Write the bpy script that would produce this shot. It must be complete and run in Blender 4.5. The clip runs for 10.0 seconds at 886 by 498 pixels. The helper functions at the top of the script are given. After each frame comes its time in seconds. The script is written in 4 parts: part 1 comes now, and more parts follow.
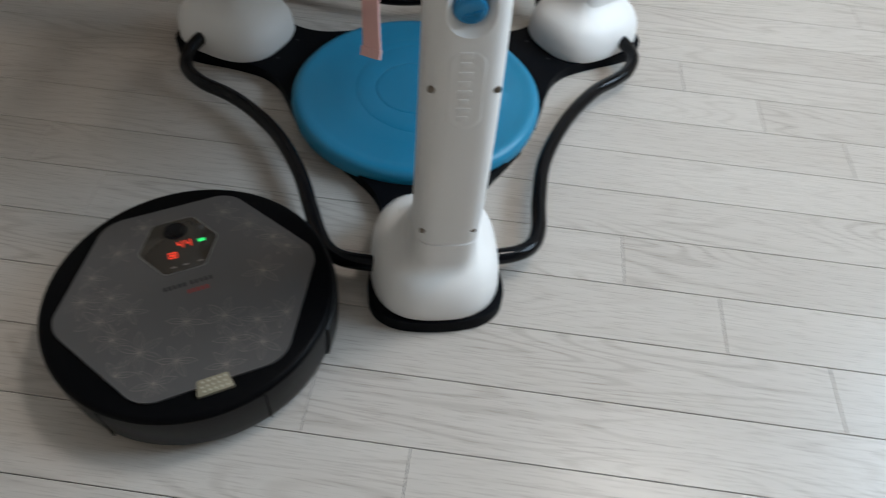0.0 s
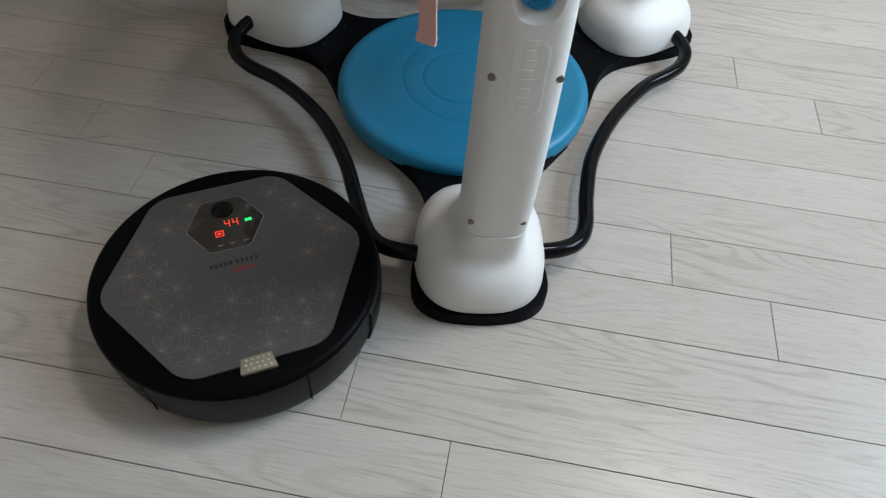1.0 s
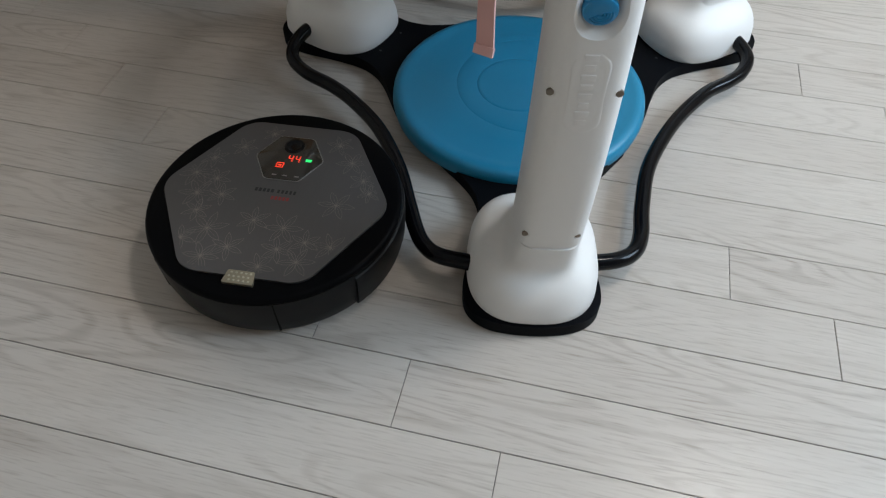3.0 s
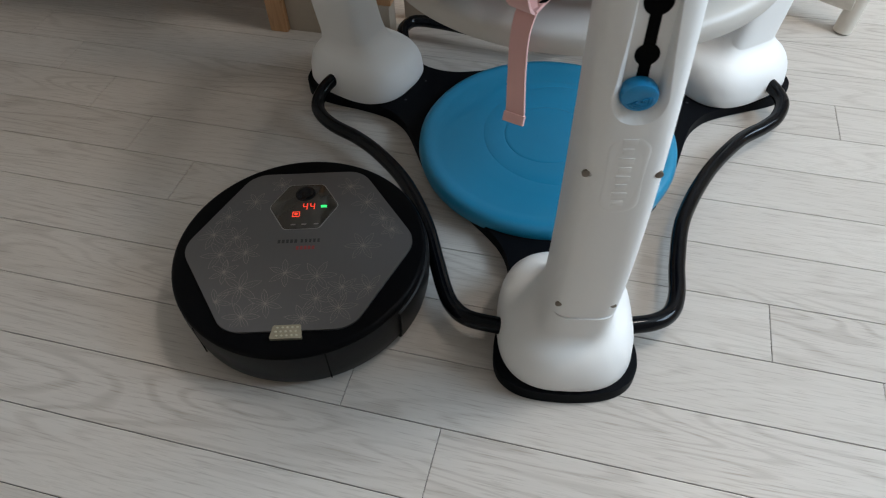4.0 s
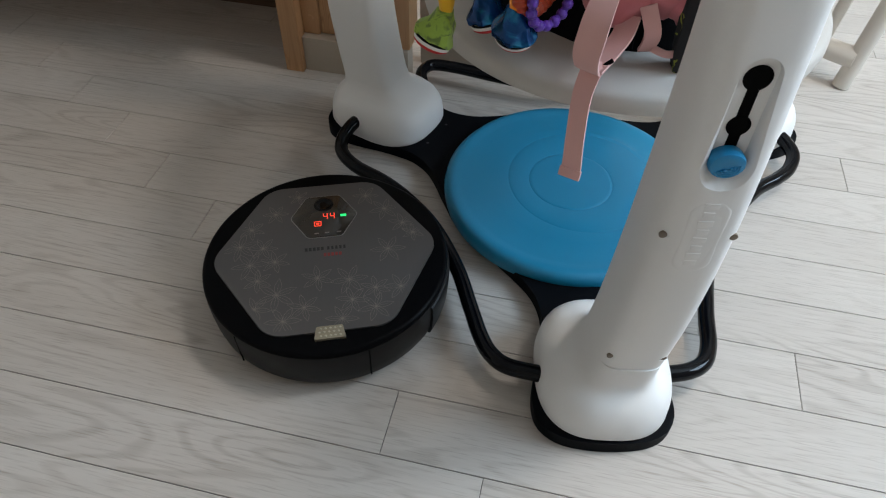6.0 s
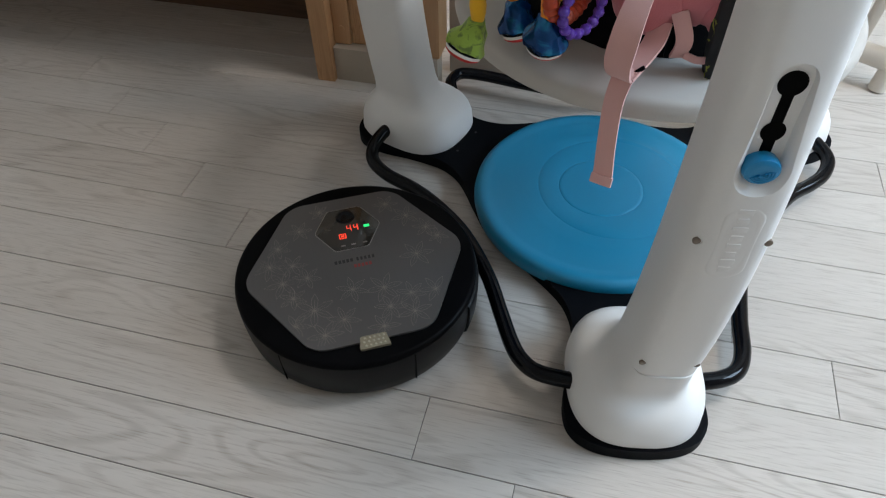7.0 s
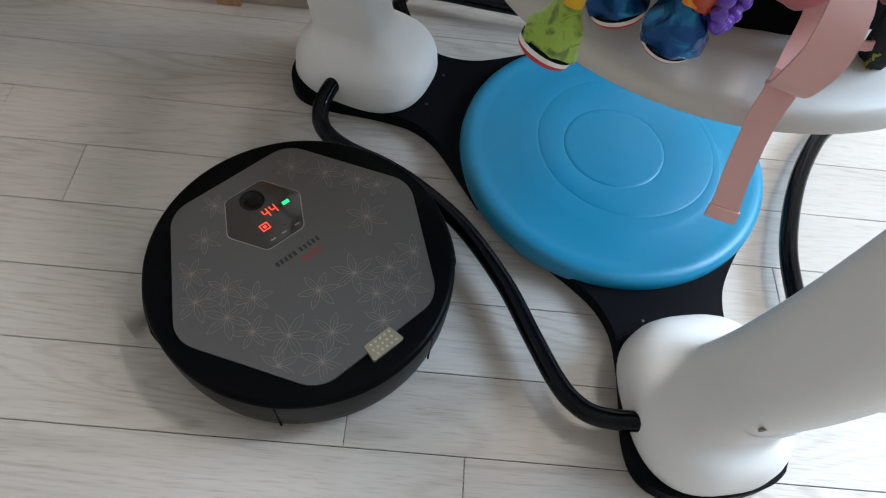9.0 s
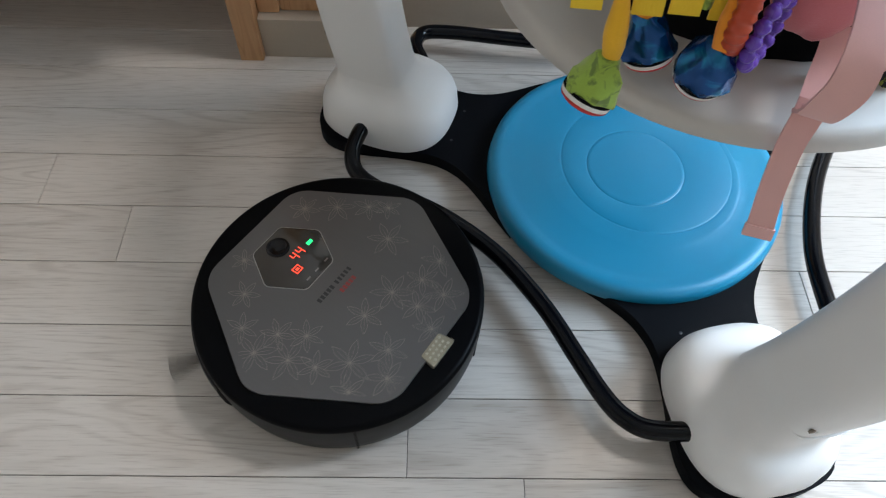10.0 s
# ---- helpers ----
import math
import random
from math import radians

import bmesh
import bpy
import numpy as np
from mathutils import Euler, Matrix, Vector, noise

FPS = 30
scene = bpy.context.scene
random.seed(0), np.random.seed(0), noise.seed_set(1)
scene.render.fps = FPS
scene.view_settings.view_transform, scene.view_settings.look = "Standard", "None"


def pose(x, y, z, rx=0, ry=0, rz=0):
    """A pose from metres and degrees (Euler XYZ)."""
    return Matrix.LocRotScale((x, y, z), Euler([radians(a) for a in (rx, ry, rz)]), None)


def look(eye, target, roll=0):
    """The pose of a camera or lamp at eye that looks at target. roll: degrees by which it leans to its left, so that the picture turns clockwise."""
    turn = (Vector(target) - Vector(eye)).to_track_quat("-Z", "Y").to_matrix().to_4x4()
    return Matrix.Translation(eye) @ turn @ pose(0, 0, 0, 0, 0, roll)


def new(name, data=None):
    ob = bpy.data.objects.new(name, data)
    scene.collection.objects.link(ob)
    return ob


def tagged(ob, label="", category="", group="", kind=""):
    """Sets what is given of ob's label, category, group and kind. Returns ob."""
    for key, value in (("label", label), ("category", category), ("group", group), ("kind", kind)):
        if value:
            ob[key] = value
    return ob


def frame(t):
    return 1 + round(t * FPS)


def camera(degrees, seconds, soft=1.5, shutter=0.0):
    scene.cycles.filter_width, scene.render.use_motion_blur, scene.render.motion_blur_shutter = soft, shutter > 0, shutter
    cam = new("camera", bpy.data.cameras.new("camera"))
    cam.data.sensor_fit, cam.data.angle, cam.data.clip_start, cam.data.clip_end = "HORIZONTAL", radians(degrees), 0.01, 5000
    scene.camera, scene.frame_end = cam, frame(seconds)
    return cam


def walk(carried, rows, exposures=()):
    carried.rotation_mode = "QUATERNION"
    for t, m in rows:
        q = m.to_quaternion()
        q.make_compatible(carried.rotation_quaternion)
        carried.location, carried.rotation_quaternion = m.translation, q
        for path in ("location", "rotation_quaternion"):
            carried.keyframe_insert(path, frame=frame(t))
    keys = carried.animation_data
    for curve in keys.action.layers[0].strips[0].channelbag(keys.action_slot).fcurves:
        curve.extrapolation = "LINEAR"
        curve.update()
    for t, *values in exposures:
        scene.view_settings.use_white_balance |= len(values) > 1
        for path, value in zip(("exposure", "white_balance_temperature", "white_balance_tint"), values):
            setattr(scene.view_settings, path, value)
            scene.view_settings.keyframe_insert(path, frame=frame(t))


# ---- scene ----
cam = camera(65.6, 10.0, soft=1.1, shutter=0.5)
PATH = [
    (0, (0.761, 0.001, 0.73), (0.684, 1.267, -0.817), 4.6),
    (0.2, (0.755, 0.012, 0.727), (0.594, 1.263, -0.825), 1.6),
    (0.5, (0.739, 0.01, 0.722), (0.628, 1.246, -0.847), 3.2),
    (1, (0.738, 0.004, 0.719), (0.587, 1.242, -0.845), 4.0),
    (1.5, (0.734, -0.002, 0.716), (0.541, 1.213, -0.86), 4.2),
    (2, (0.734, -0.001, 0.715), (0.532, 1.199, -0.872), 4.1),
    (2.2, (0.732, 0.001, 0.719), (0.508, 1.202, -0.865), 2.4),
    (3.3, (0.729, 0.025, 0.737), (0.398, 1.251, -0.808), -1.6),
    (3.5, (0.725, 0.041, 0.748), (0.359, 1.295, -0.766), -2.7),
    (4, (0.71, 0.064, 0.748), (0.35, 1.293, -0.788), -2.8),
    (4.5, (0.66, 0.05, 0.756), (0.344, 1.329, -0.749), -1.3),
    (5, (0.633, 0.049, 0.754), (0.367, 1.348, -0.743), 1.1),
    (5.5, (0.623, 0.056, 0.76), (0.362, 1.367, -0.727), 1.8),
    (6.8, (0.612, 0.052, 0.773), (0.276, 1.361, -0.701), -1.0),
    (7, (0.613, 0.05, 0.772), (0.257, 1.362, -0.696), -1.2),
    (7.2, (0.603, 0.049, 0.772), (0.296, 1.383, -0.687), 1.1),
    (7.5, (0.582, 0.069, 0.747), (0.443, 1.323, -0.805), 4.4),
    (7.8, (0.528, 0.088, 0.736), (0.498, 1.33, -0.832), 3.6),
    (8, (0.507, 0.122, 0.72), (0.494, 1.311, -0.889), 3.9),
    (8.2, (0.465, 0.152, 0.703), (0.478, 1.301, -0.934), 7.4),
    (8.5, (0.443, 0.239, 0.695), (0.505, 1.308, -0.994), 9.7),
    (8.8, (0.422, 0.288, 0.711), (0.458, 1.356, -0.98), 7.3),
    (9, (0.409, 0.296, 0.71), (0.473, 1.348, -0.989), 8.3),
    (9.5, (0.383, 0.3, 0.74), (0.462, 1.397, -0.931), 3.6),
    (10, (0.367, 0.29, 0.747), (0.412, 1.386, -0.925), 2.8),
]

EXPOSURES = [(0.0, -0.12, 6500, 10), (2.2, -0.10, 6500, 10), (5.5, 0.13, 6450, 10), (7.5, 0.24, 6300, 10), (8.5, 0.42, 6250, 10), (9.2, 0.78, 6200, 10), (10.0, 0.80, 6200, 10)]
walk(cam, [(t, look(eye, target, roll)) for t, eye, target, roll in PATH], EXPOSURES)

# ---- world and large lights ----
world = bpy.data.worlds.new("sky")
scene.world = world
world.use_nodes = True
wn = world.node_tree.nodes
sky = wn.new("ShaderNodeTexSky")
sky.sky_type, sky.sun_disc = "NISHITA", False
sky.sun_elevation, sky.sun_rotation = radians(35), radians(200)
world.node_tree.links.new(sky.outputs[0], wn["Background"].inputs[0])
wn["Background"].inputs[1].default_value = 0.12


def window_lamp(x, y, z, wide, high, power, colour, turn):
    lamp = bpy.data.lights.new("window_light", "AREA")
    lamp.shape, lamp.size, lamp.size_y = "RECTANGLE", wide, high
    lamp.energy, lamp.color = power, colour
    ob = new("window_light", lamp)
    ob.matrix_world = pose(x, y, z, 90, 0, turn)
    return ob


# ---- materials ----
def material(name, colour, rough=0.5, metal=0.0, vary=0.08, scale=20.0, bump=0.0, coat=0.0, stretch=(1, 1, 1), glow=None, glow_power=0.0, sheen=0.0, fine=None, spec=0.5, second=None, edge=0.05, share=0.5):
    m = bpy.data.materials.new(name)
    m.use_nodes = True
    t = m.node_tree
    b = t.nodes["Principled BSDF"]
    b.inputs["Roughness"].default_value, b.inputs["Metallic"].default_value = rough, metal
    b.inputs["Coat Weight"].default_value, b.inputs["Coat Roughness"].default_value = coat, 0.12
    b.inputs["Sheen Weight"].default_value = sheen
    b.inputs["Specular IOR Level"].default_value = spec
    if glow:
        b.inputs["Emission Color"].default_value, b.inputs["Emission Strength"].default_value = (*glow, 1), glow_power
    co = t.nodes.new("ShaderNodeTexCoord")
    mp = t.nodes.new("ShaderNodeMapping")
    mp.inputs["Scale"].default_value = stretch
    t.links.new(co.outputs["Object"], mp.inputs[0])
    n1, n2 = t.nodes.new("ShaderNodeTexNoise"), t.nodes.new("ShaderNodeTexNoise")
    n1.inputs["Scale"].default_value, n1.inputs["Detail"].default_value = scale, 4
    n2.inputs["Scale"].default_value, n2.inputs["Detail"].default_value = fine or scale * 12, 3
    mix = t.nodes.new("ShaderNodeMix")
    mix.data_type = "RGBA"
    lo, hi = [c * (1 - vary) for c in colour], [min(1, c * (1 + vary)) for c in colour]
    mix.inputs["A"].default_value, mix.inputs["B"].default_value = (*lo, 1), (*hi, 1)
    add = t.nodes.new("ShaderNodeMath")
    add.operation = "MULTIPLY_ADD"
    add.inputs[1].default_value, add.inputs[2].default_value = 0.35, 0.0
    sm = t.nodes.new("ShaderNodeMath")
    sm.operation = "MULTIPLY_ADD"
    sm.inputs[1].default_value = 0.65
    for n in (n1, n2):
        t.links.new(mp.outputs[0], n.inputs["Vector"])
    t.links.new(n2.outputs["Fac"], add.inputs[0])
    t.links.new(n1.outputs["Fac"], sm.inputs[0])
    t.links.new(add.outputs[0], sm.inputs[2])
    t.links.new(sm.outputs[0], mix.inputs["Factor"])
    if second:
        cells = t.nodes.new("ShaderNodeMapRange")
        cells.inputs["From Min"].default_value, cells.inputs["From Max"].default_value = 1 - share - edge, 1 - share + edge
        n1.inputs["Distortion"].default_value = 0.8
        t.links.new(n1.outputs["Fac"], cells.inputs["Value"])
        both = t.nodes.new("ShaderNodeMix")
        both.data_type = "RGBA"
        both.inputs["B"].default_value = (*second, 1)
        t.links.new(cells.outputs[0], both.inputs["Factor"])
        t.links.new(mix.outputs["Result"], both.inputs["A"])
        t.links.new(both.outputs["Result"], b.inputs["Base Color"])
    else:
        t.links.new(mix.outputs["Result"], b.inputs["Base Color"])
    rr = t.nodes.new("ShaderNodeMapRange")
    rr.inputs["To Min"].default_value, rr.inputs["To Max"].default_value = max(0, rough - 0.06), min(1, rough + 0.06)
    t.links.new(n1.outputs["Fac"], rr.inputs["Value"])
    t.links.new(rr.outputs[0], b.inputs["Roughness"])
    if bump:
        bp = t.nodes.new("ShaderNodeBump")
        bp.inputs["Strength"].default_value, bp.inputs["Distance"].default_value = bump, 0.001
        t.links.new(n2.outputs["Fac"], bp.inputs["Height"])
        t.links.new(bp.outputs[0], b.inputs["Normal"])
    return m


def wood_material(name, pale, dark, rough, grain=1.0, bump=0.15, line=0.5):
    """Wood grain that runs along the object's x, shifted from board to board."""
    m = bpy.data.materials.new(name)
    m.use_nodes = True
    t = m.node_tree
    b = t.nodes["Principled BSDF"]
    co, info = t.nodes.new("ShaderNodeTexCoord"), t.nodes.new("ShaderNodeObjectInfo")
    off = t.nodes.new("ShaderNodeVectorMath")
    off.operation = "SCALE"
    off.inputs[0].default_value = (7.3, 3.1, 1.7)
    t.links.new(info.outputs["Random"], off.inputs["Scale"])
    add = t.nodes.new("ShaderNodeVectorMath")
    t.links.new(co.outputs["Object"], add.inputs[0])
    t.links.new(off.outputs[0], add.inputs[1])
    mp = t.nodes.new("ShaderNodeMapping")
    mp.inputs["Scale"].default_value = (1.3, 16.0, 16.0)
    t.links.new(add.outputs[0], mp.inputs[0])
    # cathedral figure: rings through a slowly bending field
    big = t.nodes.new("ShaderNodeTexNoise")
    big.inputs["Scale"].default_value, big.inputs["Detail"].default_value, big.inputs["Distortion"].default_value = 1.6 * grain, 2, 0.6
    t.links.new(mp.outputs[0], big.inputs["Vector"])
    ring = t.nodes.new("ShaderNodeMath")
    ring.operation = "MULTIPLY"
    ring.inputs[1].default_value = 70.0
    t.links.new(big.outputs["Fac"], ring.inputs[0])
    sine = t.nodes.new("ShaderNodeMath")
    sine.operation = "SINE"
    t.links.new(ring.outputs[0], sine.inputs[0])
    sharp = t.nodes.new("ShaderNodeMapRange")
    sharp.inputs["From Min"].default_value, sharp.inputs["From Max"].default_value = 0.35, 1.0
    t.links.new(sine.outputs[0], sharp.inputs["Value"])
    # fine fibres
    mp2 = t.nodes.new("ShaderNodeMapping")
    mp2.inputs["Scale"].default_value = (6.0, 220.0, 220.0)
    t.links.new(add.outputs[0], mp2.inputs[0])
    fib = t.nodes.new("ShaderNodeTexNoise")
    fib.inputs["Scale"].default_value, fib.inputs["Detail"].default_value = 1.5, 3
    t.links.new(mp2.outputs[0], fib.inputs["Vector"])
    # broad patches where the figure shows or fades
    patch = t.nodes.new("ShaderNodeTexNoise")
    patch.inputs["Scale"].default_value, patch.inputs["Detail"].default_value = 5.0, 2
    t.links.new(add.outputs[0], patch.inputs["Vector"])
    pr = t.nodes.new("ShaderNodeMapRange")
    pr.inputs["From Min"].default_value, pr.inputs["From Max"].default_value = 0.4, 0.68
    t.links.new(patch.outputs["Fac"], pr.inputs["Value"])
    fig = t.nodes.new("ShaderNodeMath")
    fig.operation = "MULTIPLY"
    t.links.new(sharp.outputs[0], fig.inputs[0])
    t.links.new(pr.outputs[0], fig.inputs[1])
    s1 = t.nodes.new("ShaderNodeMath")
    s1.operation = "MULTIPLY_ADD"
    s1.inputs[1].default_value, s1.inputs[2].default_value = line, 0.0
    t.links.new(fig.outputs[0], s1.inputs[0])
    s2 = t.nodes.new("ShaderNodeMath")
    s2.operation = "MULTIPLY_ADD"
    s2.inputs[1].default_value = 0.45
    t.links.new(fib.outputs["Fac"], s2.inputs[0])
    t.links.new(s1.outputs[0], s2.inputs[2])
    tone = t.nodes.new("ShaderNodeMath")
    tone.operation = "MULTIPLY_ADD"
    tone.inputs[1].default_value = 0.14
    t.links.new(info.outputs["Random"], tone.inputs[0])
    t.links.new(s2.outputs[0], tone.inputs[2])
    mix = t.nodes.new("ShaderNodeMix")
    mix.data_type = "RGBA"
    mix.inputs["A"].default_value, mix.inputs["B"].default_value = (*pale, 1), (*dark, 1)
    t.links.new(tone.outputs[0], mix.inputs["Factor"])
    t.links.new(mix.outputs["Result"], b.inputs["Base Color"])
    rg = t.nodes.new("ShaderNodeMapRange")
    rg.inputs["To Min"].default_value, rg.inputs["To Max"].default_value = rough - 0.08, rough + 0.12
    t.links.new(s2.outputs[0], rg.inputs["Value"])
    t.links.new(rg.outputs[0], b.inputs["Roughness"])
    bp = t.nodes.new("ShaderNodeBump")
    bp.inputs["Strength"].default_value, bp.inputs["Distance"].default_value = bump, 0.0006
    bp.invert = True
    t.links.new(s2.outputs[0], bp.inputs["Height"])
    t.links.new(bp.outputs[0], b.inputs["Normal"])
    return m


def laminate_material(name, pale, dark, rough):
    """Printed oak laminate: faint cathedral figure, short dark pores along x and a slow change of tone, shifted from plank to plank."""
    m = bpy.data.materials.new(name)
    m.use_nodes = True
    t = m.node_tree
    b = t.nodes["Principled BSDF"]
    link = t.links.new

    def maths(kind, *values):
        n = t.nodes.new("ShaderNodeMath")
        n.operation = kind
        for i, v in enumerate(values):
            if isinstance(v, (int, float)):
                n.inputs[i].default_value = v
            else:
                link(v, n.inputs[i])
        return n.outputs[0]

    def span(value, a, b0, c=0.0, d=1.0):
        n = t.nodes.new("ShaderNodeMapRange")
        n.inputs["From Min"].default_value, n.inputs["From Max"].default_value = a, b0
        n.inputs["To Min"].default_value, n.inputs["To Max"].default_value = c, d
        link(value, n.inputs["Value"])
        return n.outputs[0]

    co, info = t.nodes.new("ShaderNodeTexCoord"), t.nodes.new("ShaderNodeObjectInfo")
    off = t.nodes.new("ShaderNodeVectorMath")
    off.operation = "SCALE"
    off.inputs[0].default_value = (7.3, 3.1, 1.7)
    link(info.outputs["Random"], off.inputs["Scale"])
    add = t.nodes.new("ShaderNodeVectorMath")
    link(co.outputs["Object"], add.inputs[0])
    link(off.outputs[0], add.inputs[1])

    def cloud(stretch, scale, detail, distortion=0.0, roughness=0.5):
        mp, n = t.nodes.new("ShaderNodeMapping"), t.nodes.new("ShaderNodeTexNoise")
        mp.inputs["Scale"].default_value = stretch
        n.inputs["Scale"].default_value, n.inputs["Detail"].default_value = scale, detail
        n.inputs["Distortion"].default_value, n.inputs["Roughness"].default_value = distortion, roughness
        link(add.outputs[0], mp.inputs[0])
        link(mp.outputs[0], n.inputs["Vector"])
        return n.outputs["Fac"]

    rings = span(maths("SINE", maths("MULTIPLY", cloud((1.25, 10.5, 10.5), 1.25, 1, 0.35), 110.0)), 0.2, 1.0)
    where = span(cloud((2.2, 5.0, 5.0), 1.6, 2), 0.34, 0.62)
    pores = span(cloud((28.0, 480.0, 480.0), 1.0, 2), 0.52, 0.74)
    fibre = span(cloud((5.0, 190.0, 190.0), 1.0, 4, 0.0, 0.65), 0.30, 0.72)
    bands = span(cloud((1.0, 26.0, 26.0), 1.0, 3), 0.32, 0.70)
    slow = span(cloud((2.4, 6.0, 6.0), 1.0, 2), 0.32, 0.68)
    figure = maths("MULTIPLY", rings, where)
    fac = maths("MULTIPLY_ADD", figure, 0.27, maths("MULTIPLY_ADD", pores, 0.33, maths("MULTIPLY_ADD", fibre, 0.13, maths("MULTIPLY_ADD", bands, 0.05, maths("MULTIPLY_ADD", slow, 0.13, maths("MULTIPLY", info.outputs["Random"], 0.13))))))
    mix = t.nodes.new("ShaderNodeMix")
    mix.data_type = "RGBA"
    mix.inputs["A"].default_value, mix.inputs["B"].default_value = (*pale, 1), (*dark, 1)
    link(fac, mix.inputs["Factor"])
    link(mix.outputs["Result"], b.inputs["Base Color"])
    link(span(fac, 0.0, 1.0, rough - 0.06, rough + 0.16), b.inputs["Roughness"])
    bp = t.nodes.new("ShaderNodeBump")
    bp.invert = True
    bp.inputs["Strength"].default_value, bp.inputs["Distance"].default_value = 0.25, 0.0005
    link(maths("MULTIPLY_ADD", pores, 0.7, maths("MULTIPLY", fibre, 0.3)), bp.inputs["Height"])
    link(bp.outputs[0], b.inputs["Normal"])
    return m


FLOOR = laminate_material("pale_laminate", (0.605, 0.56, 0.512), (0.29, 0.245, 0.205), 0.31)
GAP = material("joint_dust", (0.03, 0.026, 0.022), 0.9, scale=60)
PINE = wood_material("pine", (0.56, 0.33, 0.17), (0.36, 0.18, 0.075), 0.45, line=0.6)
BEIGE = material("beige_board", (0.42, 0.36, 0.29), 0.6, vary=0.1, scale=12, bump=0.1)
DARK_WOOD = wood_material("dark_wood", (0.10, 0.055, 0.03), (0.05, 0.025, 0.014), 0.5)
WALL = material("wall_paper", (0.66, 0.575, 0.49), 0.85, vary=0.04, scale=6, bump=0.2)
CEILING = material("ceiling_paint", (0.72, 0.69, 0.65), 0.9, vary=0.03, scale=5)
WHITE = material("white_plastic", (0.82, 0.81, 0.795), 0.46, vary=0.02, scale=14, bump=0.03, fine=900)
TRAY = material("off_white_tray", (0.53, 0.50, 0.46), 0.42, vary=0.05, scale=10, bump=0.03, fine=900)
CREAM = material("cream_paint", (0.66, 0.61, 0.54), 0.4, vary=0.05, scale=18, bump=0.06)
BLACK = material("black_plastic", (0.004, 0.0045, 0.006), 0.55, vary=0.2, scale=40, bump=0.08, fine=1500, spec=0.05)
TUBE = material("black_enamel", (0.003, 0.0035, 0.005), 0.10, vary=0.15, scale=30, spec=0.18)
BLUE = material("blue_plastic", (0.012, 0.228, 0.40), 0.38, vary=0.06, scale=9, bump=0.05, fine=1200)
BUTTON = material("blue_button", (0.010, 0.23, 0.48), 0.3, vary=0.05, scale=60)
HOLE = material("hole_black", (0.003, 0.003, 0.003), 0.8, spec=0.05)
STEEL = material("screw_steel", (0.35, 0.34, 0.33), 0.35, metal=0.9, scale=400)
BRASS_SCREW = material("dull_brass_screw", (0.20, 0.165, 0.13), 0.5, metal=0.5, scale=400)
DARK_STEEL = material("dark_screw", (0.05, 0.05, 0.055), 0.4, metal=0.8, scale=400)
SHELL = material("robot_shell", (0.0065, 0.0063, 0.0065), 0.45, vary=0.12, scale=30, bump=0.03, fine=1200, spec=0.18)
GLOSS = material("robot_gloss_rim", (0.003, 0.003, 0.0035), 0.35, vary=0.1, scale=25, spec=0.04)
PANEL = material("brushed_grey_panel", (0.120, 0.115, 0.113), 0.34, metal=0.5, vary=0.07, scale=3, bump=0.06, stretch=(4, 160, 1), fine=12)
LINES = material("silver_print", (0.265, 0.230, 0.212), 0.35, metal=0.45, vary=0.1, scale=200)
PRINT = material("black_print", (0.02, 0.02, 0.02), 0.5, scale=200)
RED_PRINT = material("red_print", (0.28, 0.04, 0.035), 0.5, scale=200)
SMOKE = material("smoked_display", (0.028, 0.022, 0.016), 0.10, vary=0.15, scale=30, coat=0.3)
LENS = material("lens_black", (0.004, 0.004, 0.005), 0.12, spec=0.2)
GOLD = material("champagne_tab", (0.34, 0.305, 0.225), 0.32, metal=0.55, vary=0.05, scale=90)
PALE_GOLD = material("pale_dimple", (0.56, 0.52, 0.40), 0.35, metal=0.3, scale=90)
RED_LED = material("red_led", (0.3, 0.02, 0.01), 0.5, glow=(1.0, 0.055, 0.02), glow_power=1.15)
GREEN_LED = material("green_led", (0.02, 0.3, 0.08), 0.5, glow=(0.03, 1.0, 0.22), glow_power=1.0)
DIFFUSER = material("lamp_diffuser", (0.8, 0.8, 0.78), 0.6, glow=(1.0, 0.93, 0.86), glow_power=4.0)
BRISTLE = material("bristle", (0.05, 0.045, 0.04), 0.8, scale=200)
PINK = material("pink_webbing", (0.75, 0.43, 0.395), 0.85, vary=0.09, scale=30, bump=0.12, fine=900, sheen=0.2)
ROSE = material("pink_fabric", (0.62, 0.19, 0.21), 0.85, vary=0.1, scale=22, bump=0.4, fine=700, sheen=0.3)
CLOTH_BLACK = material("black_cloth", (0.006, 0.006, 0.007), 0.95, vary=0.3, scale=60, bump=0.4, fine=900, spec=0.05)
GREEN_TOY = material("green_print_cloth", (0.30, 0.44, 0.05), 0.6, vary=0.15, scale=85, bump=0.2, fine=260, sheen=0.2, second=(0.13, 0.20, 0.03), share=0.44)
BLUE_TOY = material("blue_foil_cloth", (0.006, 0.06, 0.22), 0.16, metal=0.55, vary=0.4, scale=48, bump=0.3, fine=160, second=(0.02, 0.26, 0.45), share=0.40, edge=0.10)
YELLOW = material("yellow_felt", (0.86, 0.58, 0.02), 0.85, vary=0.06, scale=50, bump=0.3, sheen=0.3)
AMBER = material("amber_cloth", (0.85, 0.46, 0.012), 0.8, vary=0.12, scale=60, bump=0.35, sheen=0.2)
ORANGE = material("orange_cloth", (0.86, 0.30, 0.015), 0.8, vary=0.12, scale=60, bump=0.3, sheen=0.2)
PURPLE = material("purple_plastic", (0.12, 0.045, 0.40), 0.28, vary=0.06, scale=60)
